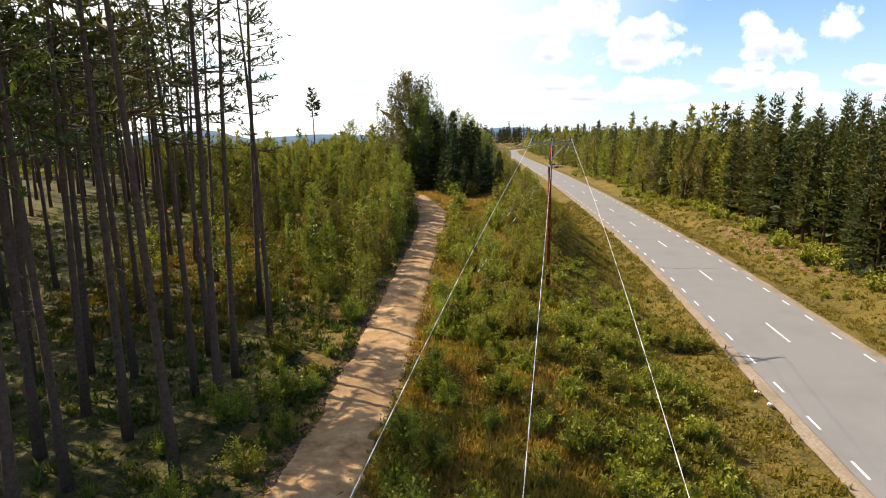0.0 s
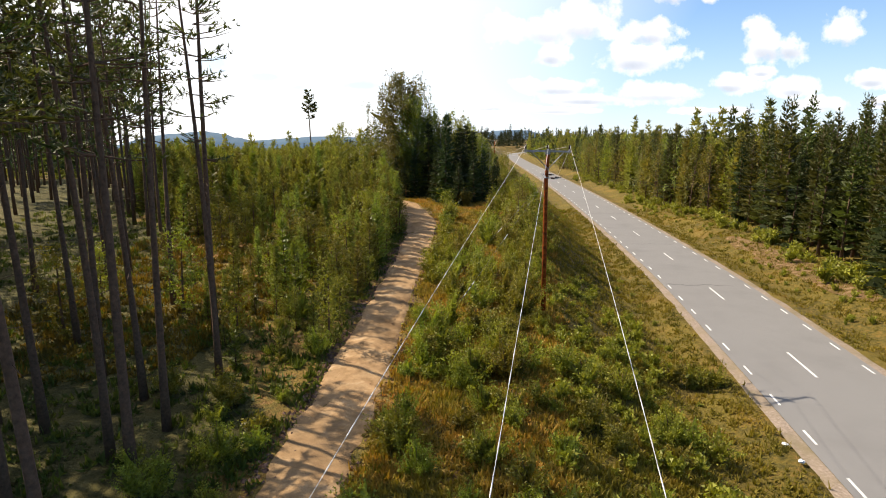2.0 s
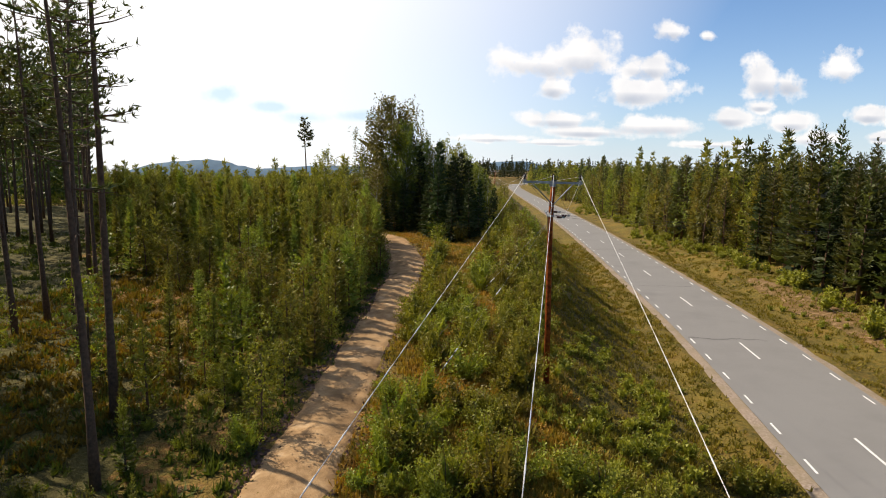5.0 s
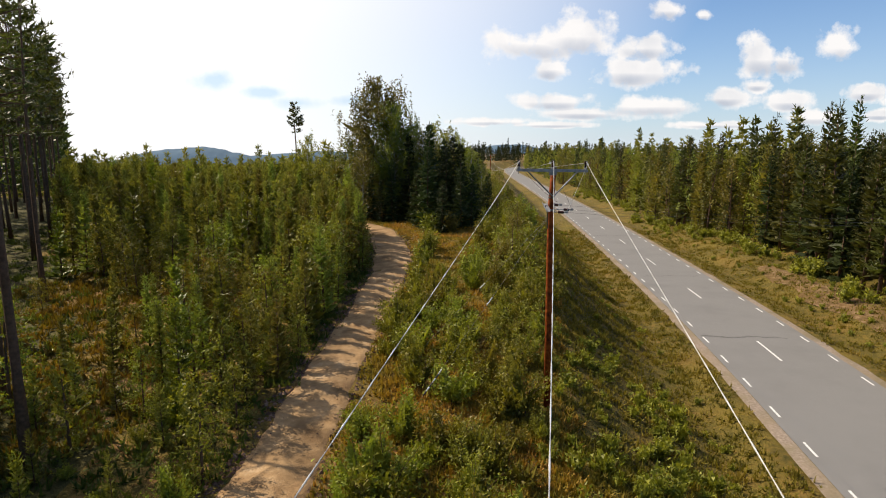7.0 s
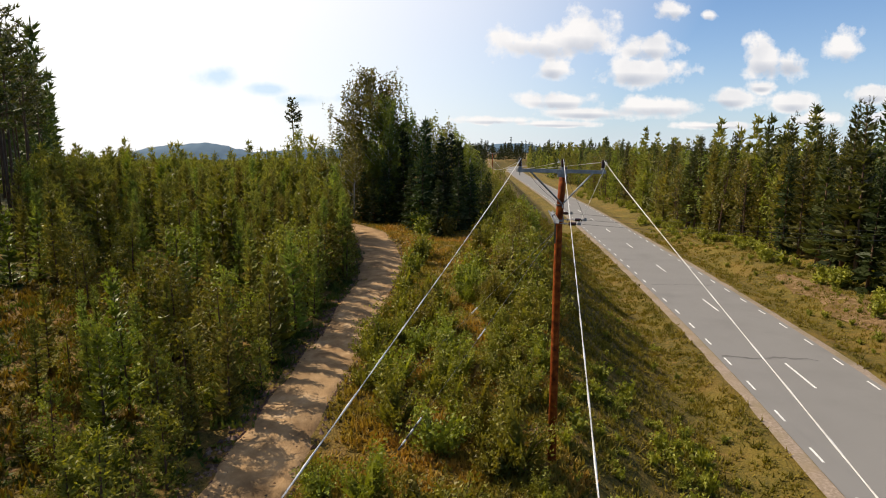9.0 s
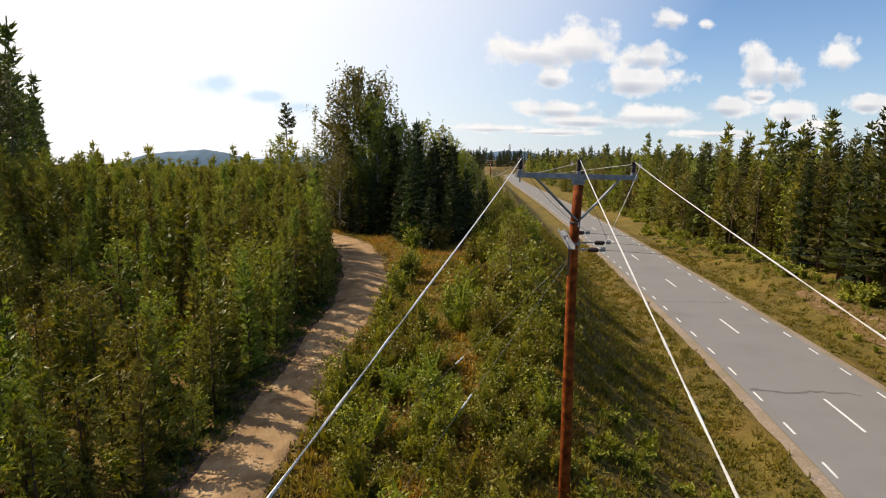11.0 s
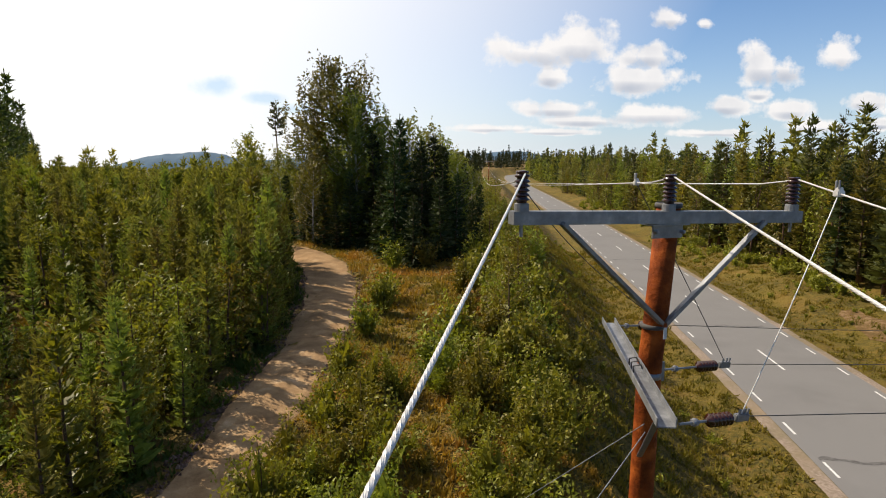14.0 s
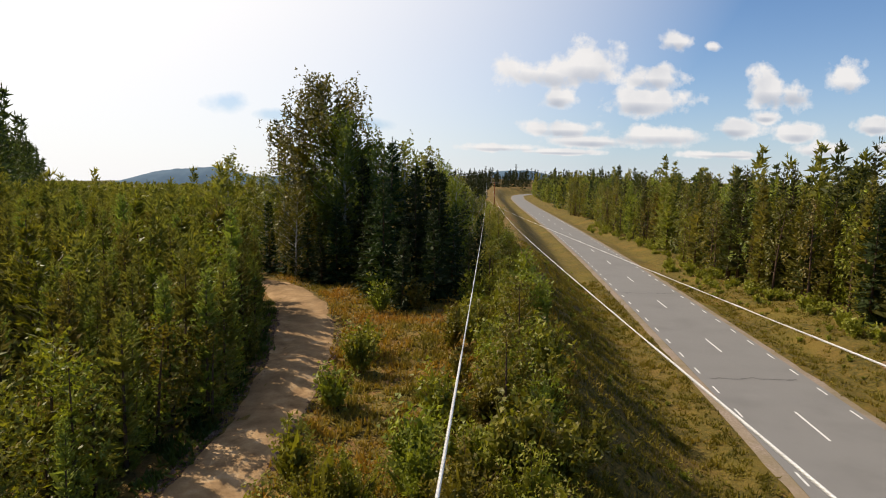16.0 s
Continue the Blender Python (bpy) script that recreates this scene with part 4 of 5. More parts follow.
BIG = [(11.2, 28.6, 1, 0.8), (12.1, 28.5, 3, 1.2), (13.0, 28.2, 3, 1.0), (12.6, 29.3, 3, 0.9), (-0.6, 19.4, 0, 0.85), (0.2, 25.2, 2, 0.75), (0.9, 26.4, 0, 1.1), (-1.0, 15.4, 1, 0.9), (3.0, 20.4, 1, 0.7), (1.8, 18.6, 3, 0.9), (4.0, 16.4, 3, 0.9), (5.4, 24.9, 1, 1.0), (6.2, 24.4, 1, 1.0), (10.1, 21.8, 3, 1.1), (9.4, 22.2, 3, 1.0), (4.7, 13.7, 3, 1.0), (2.4, 28.5, 1, 1.0), (1.9, 41.3, 0, 1.0),
       (5.0, 12.9, 3, 1.0), (0.7, 25.6, 1, 1.0), (3.0, 27.5, 1, 0.9), (4.1, 30.4, 3, 1.1), (0.3, 36.6, 0, 1.0), (5.0, 33.9, 1, 1.0), (2.7, 40.0, 0, 1.0), (5.9, 47.4, 2, 0.85), (6.3, 40.1, 0, 1.1), (1.1, 66.0, 0, 1.0), (2.6, 31.3, 1, 1.1), (1.2, 60.0, 2, 0.75), (0.4, 37.7, 0, 1.05),
       (1.0, 41.6, 0, 1.0), (2.2, 39.0, 0, 1.0), (6.2, 48.2, 2, 0.9), (6.6, 42.7, 0, 1.1), (7.9, 48.2, 2, 0.8), (8.4, 45.8, 0, 1.0), (5.6, 54.9, 2, 0.9), (3.1, 66.0, 0, 1.1), (3.0, 36.5, 1, 1.0), (5.3, 37.7, 1, 1.0), (1.3, 35.1, 1, 1.0), (0.2, 34.6, 3, 1.0), (1.3, 51.8, 2, 0.85), (4.9, 54.3, 2, 0.8), (7.8, 49.5, 2, 0.8),
       (0.9, 63.0, 0, 1.0), (3.0, 60.6, 0, 1.0), (0.9, 44.2, 2, 0.8), (5.2, 43.1, 0, 1.1), (1.1, 48.5, 0, 0.9), (6.9, 52.5, 2, 0.85), (1.4, 53.2, 0, 0.9), (8.6, 53.0, 2, 0.75), (7.0, 57.5, 2, 0.9), (8.8, 60.0, 2, 0.9), (6.0, 61.0, 2, 0.9), (7.6, 64.5, 2, 1.0), (8.0, 70.0, 2, 1.0), (9.0, 76.0, 2, 1.0)]
for i in range(46):
    y = 13 + 45 * rng.uniform()
    lo, hi = float(track_x(min(y, 60))) + 1.7, float(road_x(y)) - 12.6
    if 41 < y < 60:
        lo = hi - 3.0
    BIG.append((rng.uniform(lo, hi), y, int(rng.integers(0, 4)), rng.uniform(0.45, 0.95)))
for i in range(24):
    y = 33 + 27 * rng.uniform()
    BIG.append((float(road_x(y)) - rng.uniform(12.6, 16.5), y, int(rng.integers(0, 3)), rng.uniform(0.6, 1.0)))
for i in range(30):
    y = 30 + 60 * rng.uniform()
    BIG.append((float(road_x(y)) - float(np.interp(y, [45, 80], [12.5, 13.6])) - rng.uniform(0, 2.2), y, int(rng.integers(0, 3)), rng.uniform(0.6, 1.05)))
for i in range(55):
    y = 12 + 45 * rng.uniform()
    BIG.append((float(track_x(y)) - 1.75 - abs(rng.normal(0, 2.0)), y, int(rng.integers(0, 4)), rng.uniform(0.4, 0.8)))
for i in range(22):
    y = 36 + 40 * rng.uniform()
    BIG.append((float(road_x(y)) - float(np.interp(y, [45, 80], [12.3, 13.4])) - rng.uniform(0, 1.4), y, (0, 2)[i % 2], rng.uniform(0.85, 1.2)))
for i in range(34):
    y = 17 + 28 * rng.uniform()
    a, b = float(track_x(y)) + 1.8, float(road_x(y)) - 12.9
    BIG.append((a + (b - a) * rng.uniform(), y, (0, 1, 2)[i % 3], rng.uniform(0.6, 1.0)))
for i in range(42):
    y = 11 + 18 * rng.uniform()
    BIG.append((float(track_x(y)) + 1.8 + 9.5 * rng.uniform(), y, (3, 1, 3)[i % 3], rng.uniform(0.5, 0.95)))
for x, y, k, s in BIG:
    plant("shrub", SHRUBS[k if y < 44 else k + 4], ("woody_base", "foliage"), x, y, s * 1.15, rng, "leafy green sallow shrub on the heath bank", "shrub", "shrubs on the bank")

places = []
for i in range(320):
    y = 18 + 150 * rng.uniform() ** 1.2
    x = float(road_x(y)) + rng.uniform(9.6, 15.5) - float(np.interp(y, [60, 120], [0, 2.6])) + 1.3 * math.sin(y * 0.11)
    places.append((x, y, land1(x, y) - 0.03, rng.uniform(0.5, 1.5)))
for i in range(300):
    y = 14 + 90 * rng.uniform() ** 1.3
    x = float(road_x(y)) + (rng.uniform(5.5, 10.5) if i % 2 else rng.uniform(-10.5, -5.6))
    places.append((x, y, land1(x, y) - 0.03, rng.uniform(0.2, 0.5)))
for i in range(170):
    y = 13 + 26 * rng.uniform()
    x = float(road_x(y)) - rng.uniform(7.2, 12.2)
    places.append((x, y, land1(x, y) - 0.03, rng.uniform(0.3, 0.75)))
joined("undergrowth", [shrub(105, 0.95, 0.55, SHRUB, 110, 0.2)[1], shrub(106, 1.3, 0.7, SHRUB, 150, 0.22)[1]], places, SHRUB, "low green undergrowth on the verges and along the wood", "undergrowth", rng)


def carpet(name, n, where, mat, label, category, length, width, per, seed, up=0.9):
    """Low plants too many to count, as one mesh of slim leaves."""
    g = np.random.default_rng(seed)
    seeds = where(g, n // 9)
    xy = np.repeat(seeds, 9, axis=0) + g.normal(0, 0.17, (len(seeds) * 9, 2))
    z = land(xy[:, 0], xy[:, 1]) - 0.01
    c = np.column_stack([xy, z])
    v, f = blades(g, c, np.zeros_like(c), length, width, up, per, 0.75)
    tall = np.repeat(np.repeat(g.uniform(0.55, 1.7, len(seeds)), 9), per * 3)
    base = np.repeat(np.repeat(z, per), 3)
    v[:, 2] = base + (v[:, 2] - base) * tall
    low = np.repeat(np.repeat(z, per), 3)
    v[:, 2] = np.maximum(v[:, 2], low)
    return tagged(new(name, mesh_of(name, v, f, mat)), label, category, kind="stuff")


def on_bank(g, n):
    y = -14 + 26 * g.uniform(size=n) ** 0.7
    y = np.where(g.uniform(size=n) < 0.9, 10 + 62 * g.uniform(size=n) ** 1.2, y)
    a, b = np.interp(y, TRACK_Y, TRACK_X) + np.interp(y, TRACK_Y, TRACK_W) / 2 + 0.1, road_x(y) - 11.5
    return np.column_stack([a + (b - a) * g.uniform(size=n), y])


def on_verge(g, n):
    y = -14 + 26 * g.uniform(size=n) ** 0.7
    y = np.where(g.uniform(size=n) < 0.9, 10 + 85 * g.uniform(size=n) ** 1.35, y)
    u = np.where(g.uniform(size=n) < 0.66, -4.0 - 8.6 * g.uniform(size=n), 4.0 + 8.5 * g.uniform(size=n))
    return np.column_stack([road_x(y) + u, y])


def on_low_bank(g, n):
    y = 8 + 22 * g.uniform(size=n)
    a, b = np.interp(y, TRACK_Y, TRACK_X) + np.interp(y, TRACK_Y, TRACK_W) / 2 + 0.2, road_x(y) - 7
    return np.column_stack([a + (b - a) * g.uniform(size=n), y])


def in_clearing(g, n):
    a, r = 6.283 * g.uniform(size=n), np.sqrt(g.uniform(size=n))
    return np.column_stack([-13.5 + 7.5 * r * np.cos(a), 37 + 14 * r * np.sin(a)])


def in_wood(g, n):
    y = -8 + 70 * g.uniform(size=n)
    x = np.interp(y, TRACK_Y, TRACK_X) - np.interp(y, TRACK_Y, TRACK_W) / 2 - 0.15 - 32 * g.uniform(size=n) ** 1.5
    return np.column_stack([x, y])


carpet("heath_plants", 54000, on_bank, HEATH, "low heather and lingonberry in green, yellow and brown", "heath plants", 0.2, 0.08, 3, 201)
carpet("grass", 64000, on_verge, GRASS, "yellow-green rough grass on the road verges", "grass", 0.19, 0.07, 3, 202)
carpet("bank_grass", 15000, on_low_bank, GRASS, "yellow-green grass tufts among the heath", "grass", 0.2, 0.07, 3, 204)
carpet("clearing_plants", 13000, in_clearing, GRASS, "low yellow-green plants on the sunny clearing", "berry plants", 0.24, 0.1, 3, 205)
carpet("berry_plants", 32000, in_wood, BERRY, "low green berry plants under the pines", "berry plants", 0.24, 0.1, 3, 203)

def clods(seed, n):
    """Stones and clods of earth pushed to the edges of the track, too many to count."""
    g = np.random.default_rng(seed)
    box = np.array([(-1, -1, -1), (1, -1, -1), (1, 1, -1), (-1, 1, -1), (0.1, 0, 1)], float)
    faces = np.array([(0, 1, 4), (1, 2, 4), (2, 3, 4), (3, 0, 4)])
    vs, fs = [], []
    for i in range(n):
        y = 12 + 48 * g.uniform()
        w = float(np.interp(y, TRACK_Y, TRACK_W)) / 2
        x = float(track_x(y)) + (-w + g.normal(-0.1, 0.2) if g.uniform() < 0.72 else w + g.normal(0.05, 0.15) if g.uniform() < 0.6 else g.uniform(-w, w))
        r = g.uniform(0.02, 0.075)
        v = (box + g.normal(0, 0.25, box.shape)) * r * np.array([1, 1, 0.6])
        vs.append(v + (x, y, land1(x, y) + 0.03))
        fs.append(faces + 5 * i)
    return tagged(new("clods", mesh_of("clods", np.concatenate(vs), np.concatenate(fs), CLOD)), "brown clods and small stones along the dirt track", "clods", kind="stuff")


clods(301, 2600)


def scrap(seed, x, y, size):
    """A crumpled scrap of pale litter in the grass."""
    g = np.random.default_rng(seed)
    bm = bmesh.new()
    bmesh.ops.create_icosphere(bm, subdivisions=2, radius=size)
    for v in bm.verts:
        v.co *= 1 + g.normal(0, 0.22)
        v.co.z *= 0.55
    me = bpy.data.meshes.new("litter")
    bm.to_mesh(me)
    bm.free()
    me.materials.append(LINE)
    ob = tagged(new("litter", me), "crumpled white scrap of litter on the grass verge", "litter", "litter on the verge")
    ob.matrix_basis = pose(x, y, land1(x, y) + size * 0.45)


scrap(1, 13.05, 22.8, 0.12)
scrap(2, 12.97, 21.7, 0.1)

# ---- far hills ----
def hill(name, x, y, w, h, d, seed, label, base=40):
    v, f = [], []
    n = 60
    for i in range(n + 1):
        s = -1 + 2 * i / n
        top = h * max(0, (1 - s * s)) ** 1.3 * (1 + 0.12 * noise.noise((s * 3, seed, 0))) + h * 0.05 * noise.noise((s * 14, seed, 1))
        for k, (dy, q) in enumerate(((-d, 0), (-d * 0.6, 0.55), (0, 1.0), (d, 0))):
            v.append((x + s * w, y + dy, max(top, 0) * q - base))
    for i in range(n):
        for k in range(3):
            a = i * 4 + k
            f.append((a, a + 4, a + 5, a + 1))
    return tagged(new(name, mesh_of(name, v, f, HAZE_HILL, True)), label, "hill", kind="structure")


# their blue is aerial haze held in the material, not leaf colour
hill("backdrop_hill", 400, 3600, 380, 60, 300, 1.0, "wooded hill on the skyline, coloured haze blue", 5)
hill("backdrop_hill", -1385, 3300, 560, 112, 300, 5.0, "low wooded ridge on the skyline, coloured haze blue", 78)
hill("backdrop_hill", -600, 3900, 1500, 100, 300, 8.0, "low ridge on the skyline, coloured haze blue", 90)

# ---- power line ----
def box_piece(cx, cy, cz, lx, ly, lz, m=None, bevel=0.0):
    bm = bmesh.new()
    bmesh.ops.create_cube(bm, size=1.0)
    bmesh.ops.scale(bm, vec=(lx, ly, lz), verts=bm.verts)
    if bevel:
        bmesh.ops.bevel(bm, geom=bm.edges[:], offset=bevel, segments=2, affect="EDGES")
    bmesh.ops.transform(bm, matrix=Matrix.Translation((cx, cy, cz)) @ (m or Matrix()), verts=bm.verts)
    bm.verts.index_update()
    got = [tuple(v.co) for v in bm.verts], [tuple(v.index for v in f.verts) for f in bm.faces]
    bm.free()
    return got


def lathe(profile, sides=16, m=None):
    """A turned piece from (radius, height) pairs, about z, placed by m."""
    v, f = [], []
    for r, z in profile:
        for k in range(sides):
            a = 2 * math.pi * k / sides
            p = Vector((r * math.cos(a), r * math.sin(a), z))
            v.append(tuple(m @ p if m else p))
    for i in range(len(profile) - 1):
        for k in range(sides):
            a, b = i * sides + k, i * sides + (k + 1) % sides
            f.append((a, b, b + sides, a + sides))
    f.append(tuple(range(sides - 1, -1, -1)))
    f.append(tuple(range((len(profile) - 1) * sides, len(profile) * sides)))
    return v, f


def along(a, b):
    """The pose at a whose z axis points to b."""
    return Matrix.Translation(a) @ (Vector(b) - Vector(a)).to_track_quat("Z", "Y").to_matrix().to_4x4()


def bar(a, b, w, h):
    """A flat bar from a to b."""
    d = Vector(b) - Vector(a)
    mid = (Vector(a) + Vector(b)) / 2
    return box_piece(*mid, w, h, d.length, along((0, 0, 0), d), 0.003)


def piece(name, pieces, mat, parent, label="", smooth=False):
    v, f = merge(pieces)
    return part(name, mesh_of(name, v, f, mat, smooth), parent, label)


BASE = Vector((5.72, 31.1, 2.75))
HEAD = Vector((5.54, 30.73, 10.14))
pole = tagged(new("utility_pole"), "red-brown creosoted wooden power pole with galvanised crossarm", "utility pole")
pole.matrix_basis = Matrix.Translation(BASE)


def W(x, y, z):
    return Vector((x, y, z)) - BASE


def at_height(z):
    return BASE + (HEAD - BASE) * ((z - BASE.z) / (HEAD.z - BASE.z))


top = HEAD - BASE
BOW = Vector((0.082, 0, 0))     # the post bends a little at its head
piece("post", [tube([(0, 0, -0.4), tuple(top * 0.33), tuple(top * 0.66), tuple(top * 0.84 + Vector((0.012, 0, 0))), tuple(top * 0.9 + Vector((0.042, 0, 0))), tuple(top + BOW)], [0.115, 0.105, 0.093, 0.088, 0.086, 0.083], 24)], WOOD, pole, smooth=True)
piece("cap", [lathe([(0.086, 0.0), (0.094, 0.005), (0.094, 0.03), (0.085, 0.036), (0.078, 0.024), (0.01, 0.026)], 24, Matrix.Translation(top + BOW))], DARKWIRE, pole, "black weatherproof pole cap", True)
AL, AR = W(4.45, 30.21, 10.11), W(6.70, 30.99, 10.06)
ARM = (AR - AL).normalized()
FRONT = Vector((ARM.y, -ARM.x, 0))
piece("crossarm", [bar(tuple(AL), tuple(AR), 0.085, 0.085)], STEEL, pole)
mid_arm = AL + ARM * 1.19
clamp_at = mid_arm - FRONT * 0.02 - Vector((0, 0, 0.1))
piece("arm_bracket", [box_piece(*(clamp_at + FRONT * 0.02), 0.25, 0.02, 0.09, Matrix.Rotation(math.atan2(ARM.y, ARM.x), 4, "Z"), 0.004),
                      box_piece(*(clamp_at + Vector((0, 0, 0.05))), 0.32, 0.12, 0.012, Matrix.Rotation(math.atan2(ARM.y, ARM.x), 4, "Z"), 0.003)], STEEL, pole)
for k in (-1, 1):
    piece("bolt", [lathe([(0.014, 0), (0.014, 0.03), (0.008, 0.034)], 8, along(tuple(clamp_at + ARM * 0.11 * k + FRONT * 0.03), tuple(clamp_at + ARM * 0.11 * k + FRONT * 0.2)))], STEEL, pole)
J = at_height(9.31) - BASE + FRONT * 0.1 + Vector((0.03, 0, 0))
for k in (-1, 1):
    start = mid_arm + ARM * (0.86 if k < 0 else 0.81) * k - Vector((0, 0, 0.03)) + FRONT * 0.052
    piece("brace", [bar(tuple(start), tuple(J + ARM * 0.02 * k), 0.05, 0.028)], STEEL, pole)
piece("collar", [lathe([(0.086, 0), (0.094, 0.004), (0.094, 0.03), (0.086, 0.034)], 24, Matrix.Translation(at_height(9.25) - BASE + Vector((0.02, 0, 0))))], DARKWIRE, pole, smooth=True)
piece("name_plate", [box_piece(*(J + FRONT * 0.02 - Vector((0, 0, 0.07))), 0.028, 0.004, 0.085, Matrix.Rotation(math.atan2(ARM.y, ARM.x), 4, "Z"))], LINE, pole, "small blank white plate")

SHEDS = [(0.026, 0.0), (0.033, 0.01)]
for i in range(5):
    z0 = 0.018 + i * 0.028
    SHEDS += [(0.032, z0), (0.048, z0 + 0.005), (0.049, z0 + 0.01), (0.033, z0 + 0.022)]
SHEDS += [(0.036, 0.162), (0.047, 0.167), (0.048, 0.176), (0.032, 0.183), (0.032, 0.188), (0.04, 0.193), (0.038, 0.202), (0.012, 0.206)]
TOPS = []
for d in (0.07, 1.19, 2.31):
    foot = AL + ARM * d + Vector((0, 0, 0.0425))
    ins = piece("insulator", [lathe(SHEDS, 20, Matrix.Translation(foot + Vector((0, 0, 0.045))))], PORCELAIN, pole, "glazed brown porcelain insulator", True)
    piece("steel_base", [lathe([(0.046, 0.0), (0.046, 0.045), (0.036, 0.05)], 16, Matrix.Translation(foot)), lathe([(0.012, -0.16), (0.012, 0.0)], 8, Matrix.Translation(foot))], STEEL, ins)
    TOPS.append(foot + BASE + Vector((0, 0, 0.045 + 0.186)))

# channel for the branch line, with its three strain insulators
CN, CF = W(5.34, 29.80, 8.93), W(5.55, 31.80, 8.99)
run = (CF - CN).normalized()
side = Vector((run.y, -run.x, 0)).normalized()
upw = Vector((0, 0, 1))
piece("channel", [bar(tuple(CN), tuple(CF), 0.11, 0.008)] +
      [bar(tuple(CN + side * 0.055 * k + upw * 0.028), tuple(CF + side * 0.055 * k + upw * 0.028), 0.008, 0.06) for k in (-1, 1)], STEEL, pole, "pale galvanised steel channel")
for k in range(3):
    c = CN + run * (0.78 + 0.075 * k) + upw * 0.02
    piece("hook", [tube([tuple(c - side * 0.03), tuple(c - side * 0.03 + upw * 0.05), tuple(c + side * 0.02 + upw * 0.06), tuple(c + side * 0.03 + upw * 0.03)], [0.006] * 4, 6)], DARKWIRE, pole)
piece("channel_strut", [bar(tuple(CN + run * 0.12 - side * 0.02 - upw * 0.01), tuple(W(5.46, 30.55, 8.35)), 0.04, 0.01)], STEEL, pole)
piece("pole_band", [lathe([(0.09, 0), (0.099, 0.004), (0.099, 0.05), (0.09, 0.054)], 24, Matrix.Translation(at_height(8.86) - BASE))], STEEL, pole, smooth=True)
piece("eye_plate", [box_piece(*(at_height(8.9) - BASE + Vector((0.105, 0.02, 0))), 0.05, 0.03, 0.15, None, 0.004)], STEEL, pole)

STRAIN = [(0.012, 0.0), (0.02, 0.01)]
for i in range(6):
    z0 = 0.02 + i * 0.03
    STRAIN += [(0.022, z0), (0.042, z0 + 0.008), (0.042, z0 + 0.014), (0.022, z0 + 0.024)]
STRAIN += [(0.02, 0.21), (0.01, 0.22)]
CLAMPS = []
for a, b in (((5.44, 29.87, 8.92), (5.97, 30.08, 8.88)), ((5.70, 30.84, 8.9), (6.34, 31.09, 8.86)), ((5.60, 31.74, 8.98), (6.17, 31.96, 8.93))):
    a, b = W(*a), W(*b)
    d = (b - a).normalized()
    L = (b - a).length
    st = piece("strain_insulator", [lathe(STRAIN, 18, along(tuple(a + d * (L - 0.36)), tuple(b)))], PORCELAIN, pole, "dark ribbed strain insulator", True)
    piece("link_rod", [tube([tuple(a), tuple(a + d * (L - 0.35))], [0.009, 0.009], 8), lathe([(0.02, 0), (0.026, 0.015), (0.02, 0.04)], 10, along(tuple(a + d * 0.1), tuple(b)))], STEEL, st)
    piece("wire_clamp", [box_piece(*(b - d * 0.07), 0.035, 0.05, 0.11, along((0, 0, 0), d), 0.006)] +
          [tube([tuple(b - d * q), tuple(b - d * q + upw * 0.055 + side * 0.015)], [0.008, 0.008], 6) for q in (0.03, 0.06, 0.1)], STEEL, st)
    CLAMPS.append(b + BASE)


# conductors
def strand_wire(name, path, r, label, twist=True, mat=None):
    """A stranded wire along a path; the strands wind round it."""
    path = [Vector(p) for p in path]
    sides = 12 if twist else 6
    v, f = [], []
    ref = Vector((0, 0, 1))
    turn = 0.0
    for i, p in enumerate(path):
        d = (path[min(i + 1, len(path) - 1)] - path[max(i - 1, 0)]).normalized()
        s1 = d.cross(ref).normalized()
        s2 = s1.cross(d)
        if i and twist:
            turn += (p - path[i - 1]).length * 42.0
        for k in range(sides):
            a = 2 * math.pi * k / sides + turn
            rr = r * (1.0 if (k % 2 == 0 or not twist) else 0.9)
            v.append(tuple(p + (s1 * math.cos(a) + s2 * math.sin(a)) * rr))
    for i in range(len(path) - 1):
        for k in range(sides):
            a, b = i * sides + k, i * sides + (k + 1) % sides
            f.append((a, b, b + sides, a + sides))
    me = mesh_of(name, v, f, mat or WIRE, not twist)
    return tagged(new(name, me), label, "power wire", "wires of the power line")


NEAR = [(0.19903, -0.0000907, -0.1148), (0.1812, -0.00022, -0.0998), (0.1748, -0.0001, -0.1055)]
AWAY = [(0.0605, -0.0543, 0.00055), (0.0592, -0.0510, 0.00046), (0.0512, -0.0422, 0.0000578)]


def near_point(i, s):
    m, q, a = NEAR[i]
    o = TOPS[i]
    return (o.x - m * s + q * s * s, o.y - s, o.z + a * s + 0.0023125 * s * s - 0.000069833 * s ** 3)


def away_point(i, s):
    m, a, b = AWAY[i]
    o = TOPS[i]
    return (o.x + 0.04 * min(1.0, s / 0.6) + m * s, o.y + s, o.z - 0.03 * min(1.0, s / 0.6) + a * s + b * s * s)


for i in range(3):
    offset = FRONT * 0.036
    path = []
    for s in list(np.arange(36, 7, -0.5)) + list(np.arange(7, 0.0, -0.012)):
        path.append(Vector(near_point(i, s)) + offset)
    for s in list(np.arange(0.0, 3.0, 0.012)) + list(np.arange(3, 142, 1.0)):
        path.append(Vector(away_point(i, s)) + offset * max(0, 1 - s))
    strand_wire("power_wire", path, 0.006, "pale stranded aluminium wire tied to the insulators")


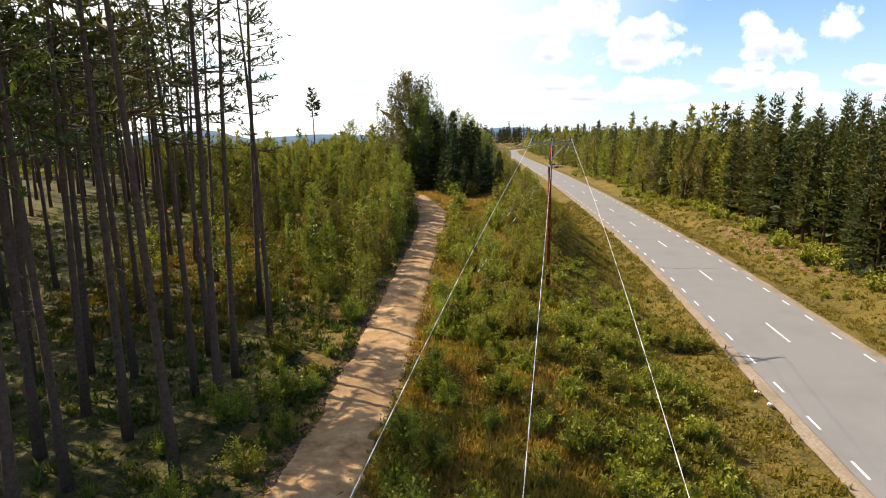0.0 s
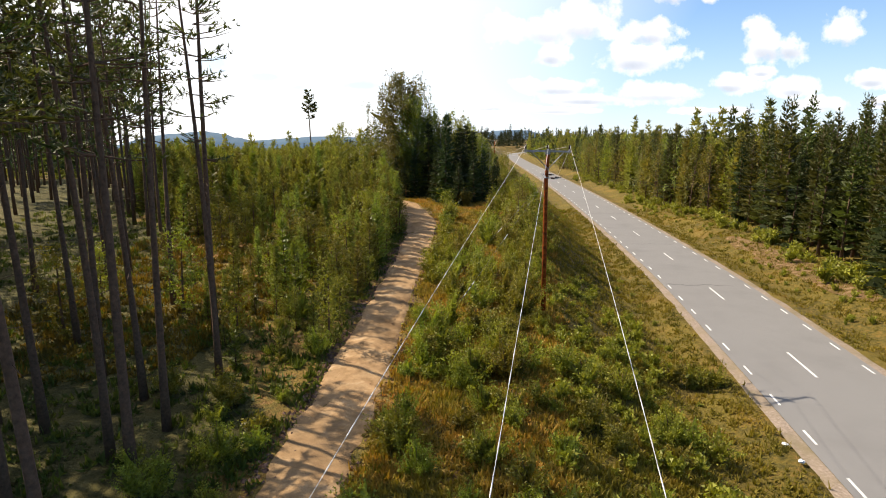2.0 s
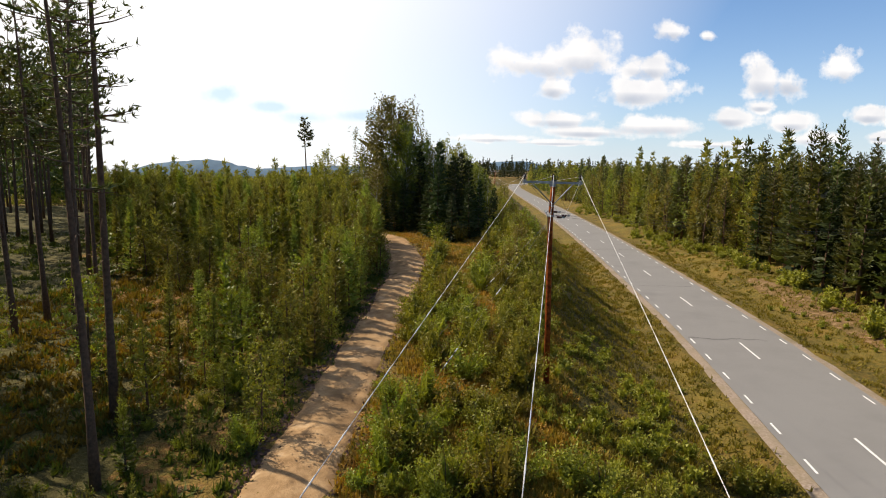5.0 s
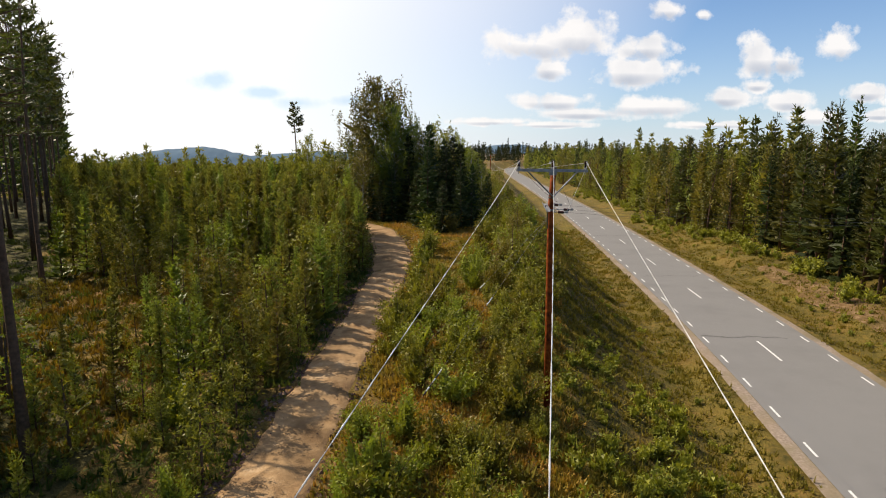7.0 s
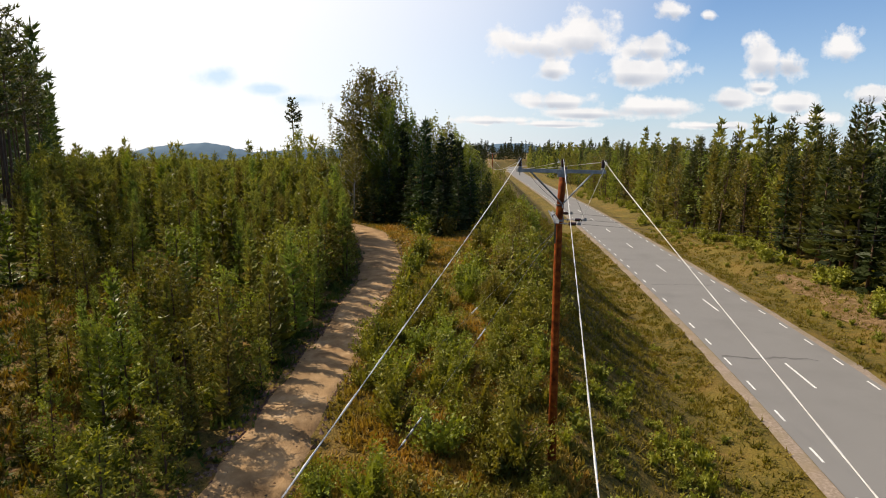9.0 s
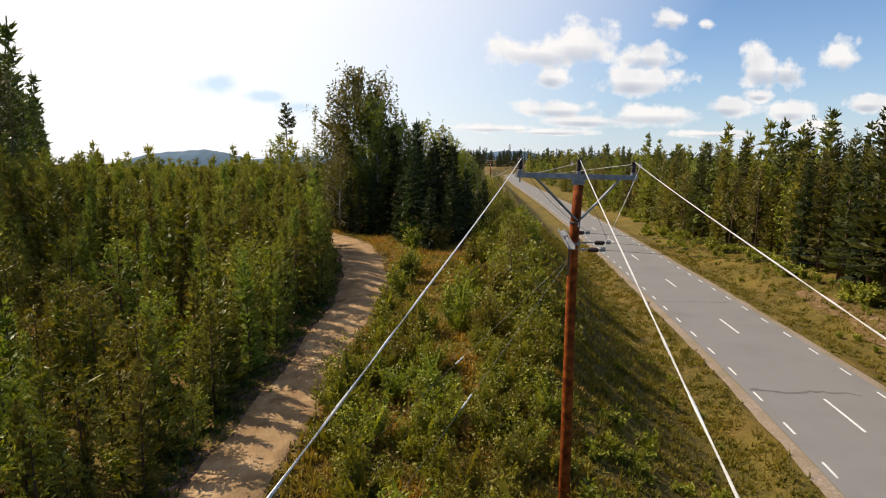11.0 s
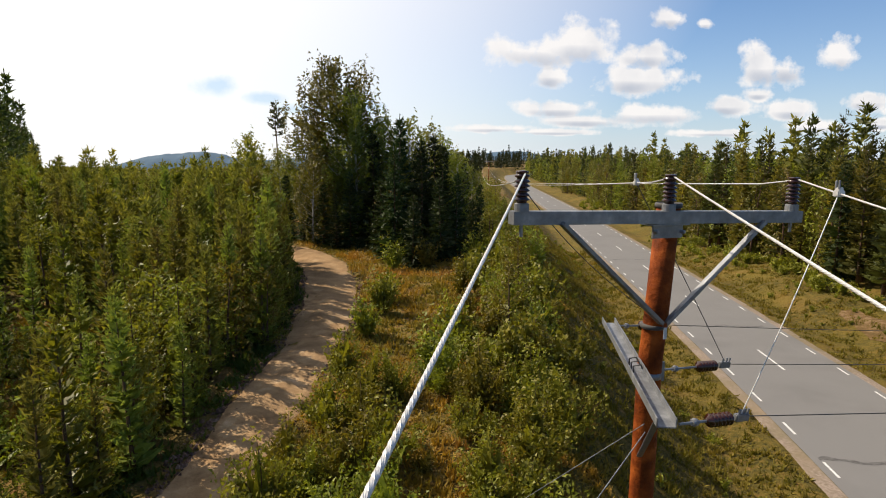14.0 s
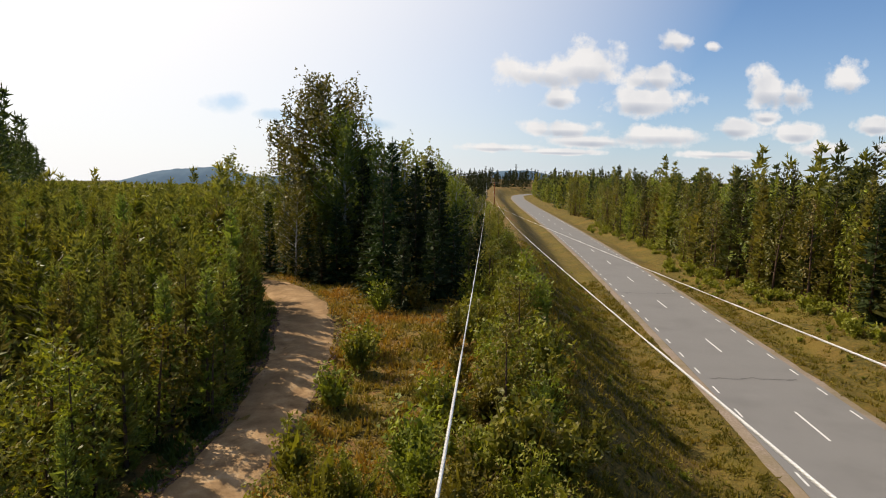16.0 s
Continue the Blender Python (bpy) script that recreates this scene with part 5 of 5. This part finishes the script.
def tap_clamp(p, d):
    """A parallel-groove clamp on a wire."""
    ob = tagged(new("wire_clamp"), "small grey aluminium tap clamp on the wire", "clamp", "tap clamps")
    ob.matrix_basis = along(tuple(p), tuple(Vector(p) + Vector(d)))
    piece("clamp_body", [box_piece(0, 0, 0, 0.045, 0.04, 0.065, None, 0.006), box_piece(0.0, 0.025, 0, 0.03, 0.03, 0.05, None, 0.005)], WIRE, ob)
    for k in (-1, 1):
        piece("bolt", [lathe([(0.008, 0), (0.008, 0.05), (0.005, 0.053)], 6, Matrix.Translation((0.01, 0.03, 0.018 * k)) @ Matrix.Rotation(radians(-90), 4, "X"))], STEEL, ob)
    return ob


def droop(a, b, sag, n=14, out=Vector((0, 0, 0))):
    a, b = Vector(a), Vector(b)
    return [a.lerp(b, k / n) + (Vector((0, 0, -sag)) + out) * (4 * (k / n) * (1 - k / n)) for k in range(n + 1)]


TAPS = [Vector(away_point(0, 0.98)), Vector(away_point(1, 1.02)), Vector(near_point(2, 0.62)) + FRONT * 0.036]
for i, p in enumerate(TAPS):
    tap_clamp(p, (0.07, 1, -0.05))
for p, c, out in ((TAPS[0], CLAMPS[2], Vector((-0.05, 0.15, 0))), (TAPS[1], CLAMPS[1], Vector((0.07, 0.1, 0))), (TAPS[2], CLAMPS[0], Vector((0, 0, 0.03)))):
    bare = p is TAPS[2]
    strand_wire("jumper_wire", droop(p, c + Vector((-0.05, 0, 0.02)), 0.06, 16, out), 0.004, "bare aluminium jumper wire down to the branch line" if bare else "thin dark jumper wire down to the branch line", False, WIRE if bare else DARKWIRE)
for c, slope in zip(CLAMPS, (0.27, 0.28, 0.26)):
    end = Vector((c.x + 31.0, c.y + 31.0 * slope, c.z - 0.3))
    strand_wire("branch_wire", droop(c, end, 0.7, 24), 0.0035, "thin dark branch wire crossing over the road", False, DARKWIRE)

# stays with their insulators and guards
for a, b, g1 in (((5.40, 30.3, 8.66), (1.15, 29.5, 2.6), True), ((5.42, 30.38, 8.68), (1.3, 34.1, 3.1), False)):
    a, b = Vector(a), Vector(b)
    d = (b - a).normalized()
    stay = tagged(new("stay_wire"), "thin steel stay wire anchored in the heath bank", "stay wire", "stays of the pole")
    stay.matrix_basis = Matrix.Translation(b)
    piece("wire", [tube([tuple(a - b), (0, 0, 0)], [0.0035, 0.0035], 6)], STEEL, stay)
    s0 = (a.z - 6.35) / -d.z
    piece("stay_insulator", [lathe([(0.01, 0), (0.018, 0.02), (0.018, 0.1), (0.012, 0.13), (0.012, 0.15), (0.018, 0.18), (0.018, 0.28), (0.01, 0.3)], 10, along(tuple(a - b + d * s0), tuple(a - b + d * (s0 + 1))))], LINE, stay, "pale stay insulator", True)
    if g1:
        s1 = (a.z - 4.2) / -d.z
        for k in range(3):
            piece("guard_band", [lathe([(0.022, 0), (0.022, 0.17)], 10, along(tuple(a - b + d * (s1 + 0.32 * k)), tuple(a - b + d * (s1 + 0.32 * k + 1))))], LINE, stay, "white band of the stay guard", True)
            piece("guard_tube", [lathe([(0.021, 0), (0.021, 0.15)], 10, along(tuple(a - b + d * (s1 + 0.17 + 0.32 * k)), tuple(a - b + d * (s1 + 1.17 + 0.32 * k))))], DARKWIRE, stay, "dark stay guard", True)

# the next pole, far up the line
far_pole = tagged(new("utility_pole"), "weathered wooden power pole far up the line", "utility pole")
fx, fy = 15.0, 172.0
far_pole.matrix_basis = pose(fx, fy, land1(fx, fy))
hgt = 9.9 - land1(fx, fy)
piece("post", [tube([(0, 0, -0.3), (0, 0, hgt)], [0.12, 0.09], 10)], WOOD, far_pole, smooth=True)
piece("crossarm", [bar((-1.1, 0, hgt - 0.1), (1.1, 0, hgt - 0.1), 0.09, 0.09)], STEEL, far_pole)
for d in (-1.05, 0, 1.05):
    piece("insulator", [lathe(SHEDS, 8, Matrix.Translation((d, 0, hgt - 0.03)))], PORCELAIN, far_pole)

# tar on the road
def tar_mark(name, pts, widths, label, mat):
    v, f = [], []
    for (x, y), w in zip(pts, widths):
        z = land1(x, y) + 0.004
        v += [(x, y - w / 2, z), (x, y + w / 2, z)]
    for i in range(len(pts) - 1):
        f.append((2 * i, 2 * i + 2, 2 * i + 3, 2 * i + 1))
    return tagged(new(name, mesh_of(name, v, f, mat)), label, "tar patch", kind="structure")


FADED = material("faded_tar", [(0.35, (0.075, 0.072, 0.07)), (0.65, (0.155, 0.15, 0.146))], 7, 0.75, 0.2, 40)
for y0, a, b, w in ((45.85, -2.9, 1.9, 0.5), (63.0, -2.6, 2.4, 0.45), (88.0, -2.8, 2.6, 0.6)):
    xs = np.linspace(a, b, 34) + float(road_x(y0))
    tar_mark("tar_patch", [(x, y0 + 0.5 * noise.noise((x * 0.7, y0, 0)) + 0.22 * noise.noise((x * 2.6, y0, 2))) for x in xs], [w * (0.2 + 0.9 * abs(noise.noise((x * 1.6, y0, 5)))) + 0.03 for x in xs], "faded tar-sealed crack across the road", FADED)
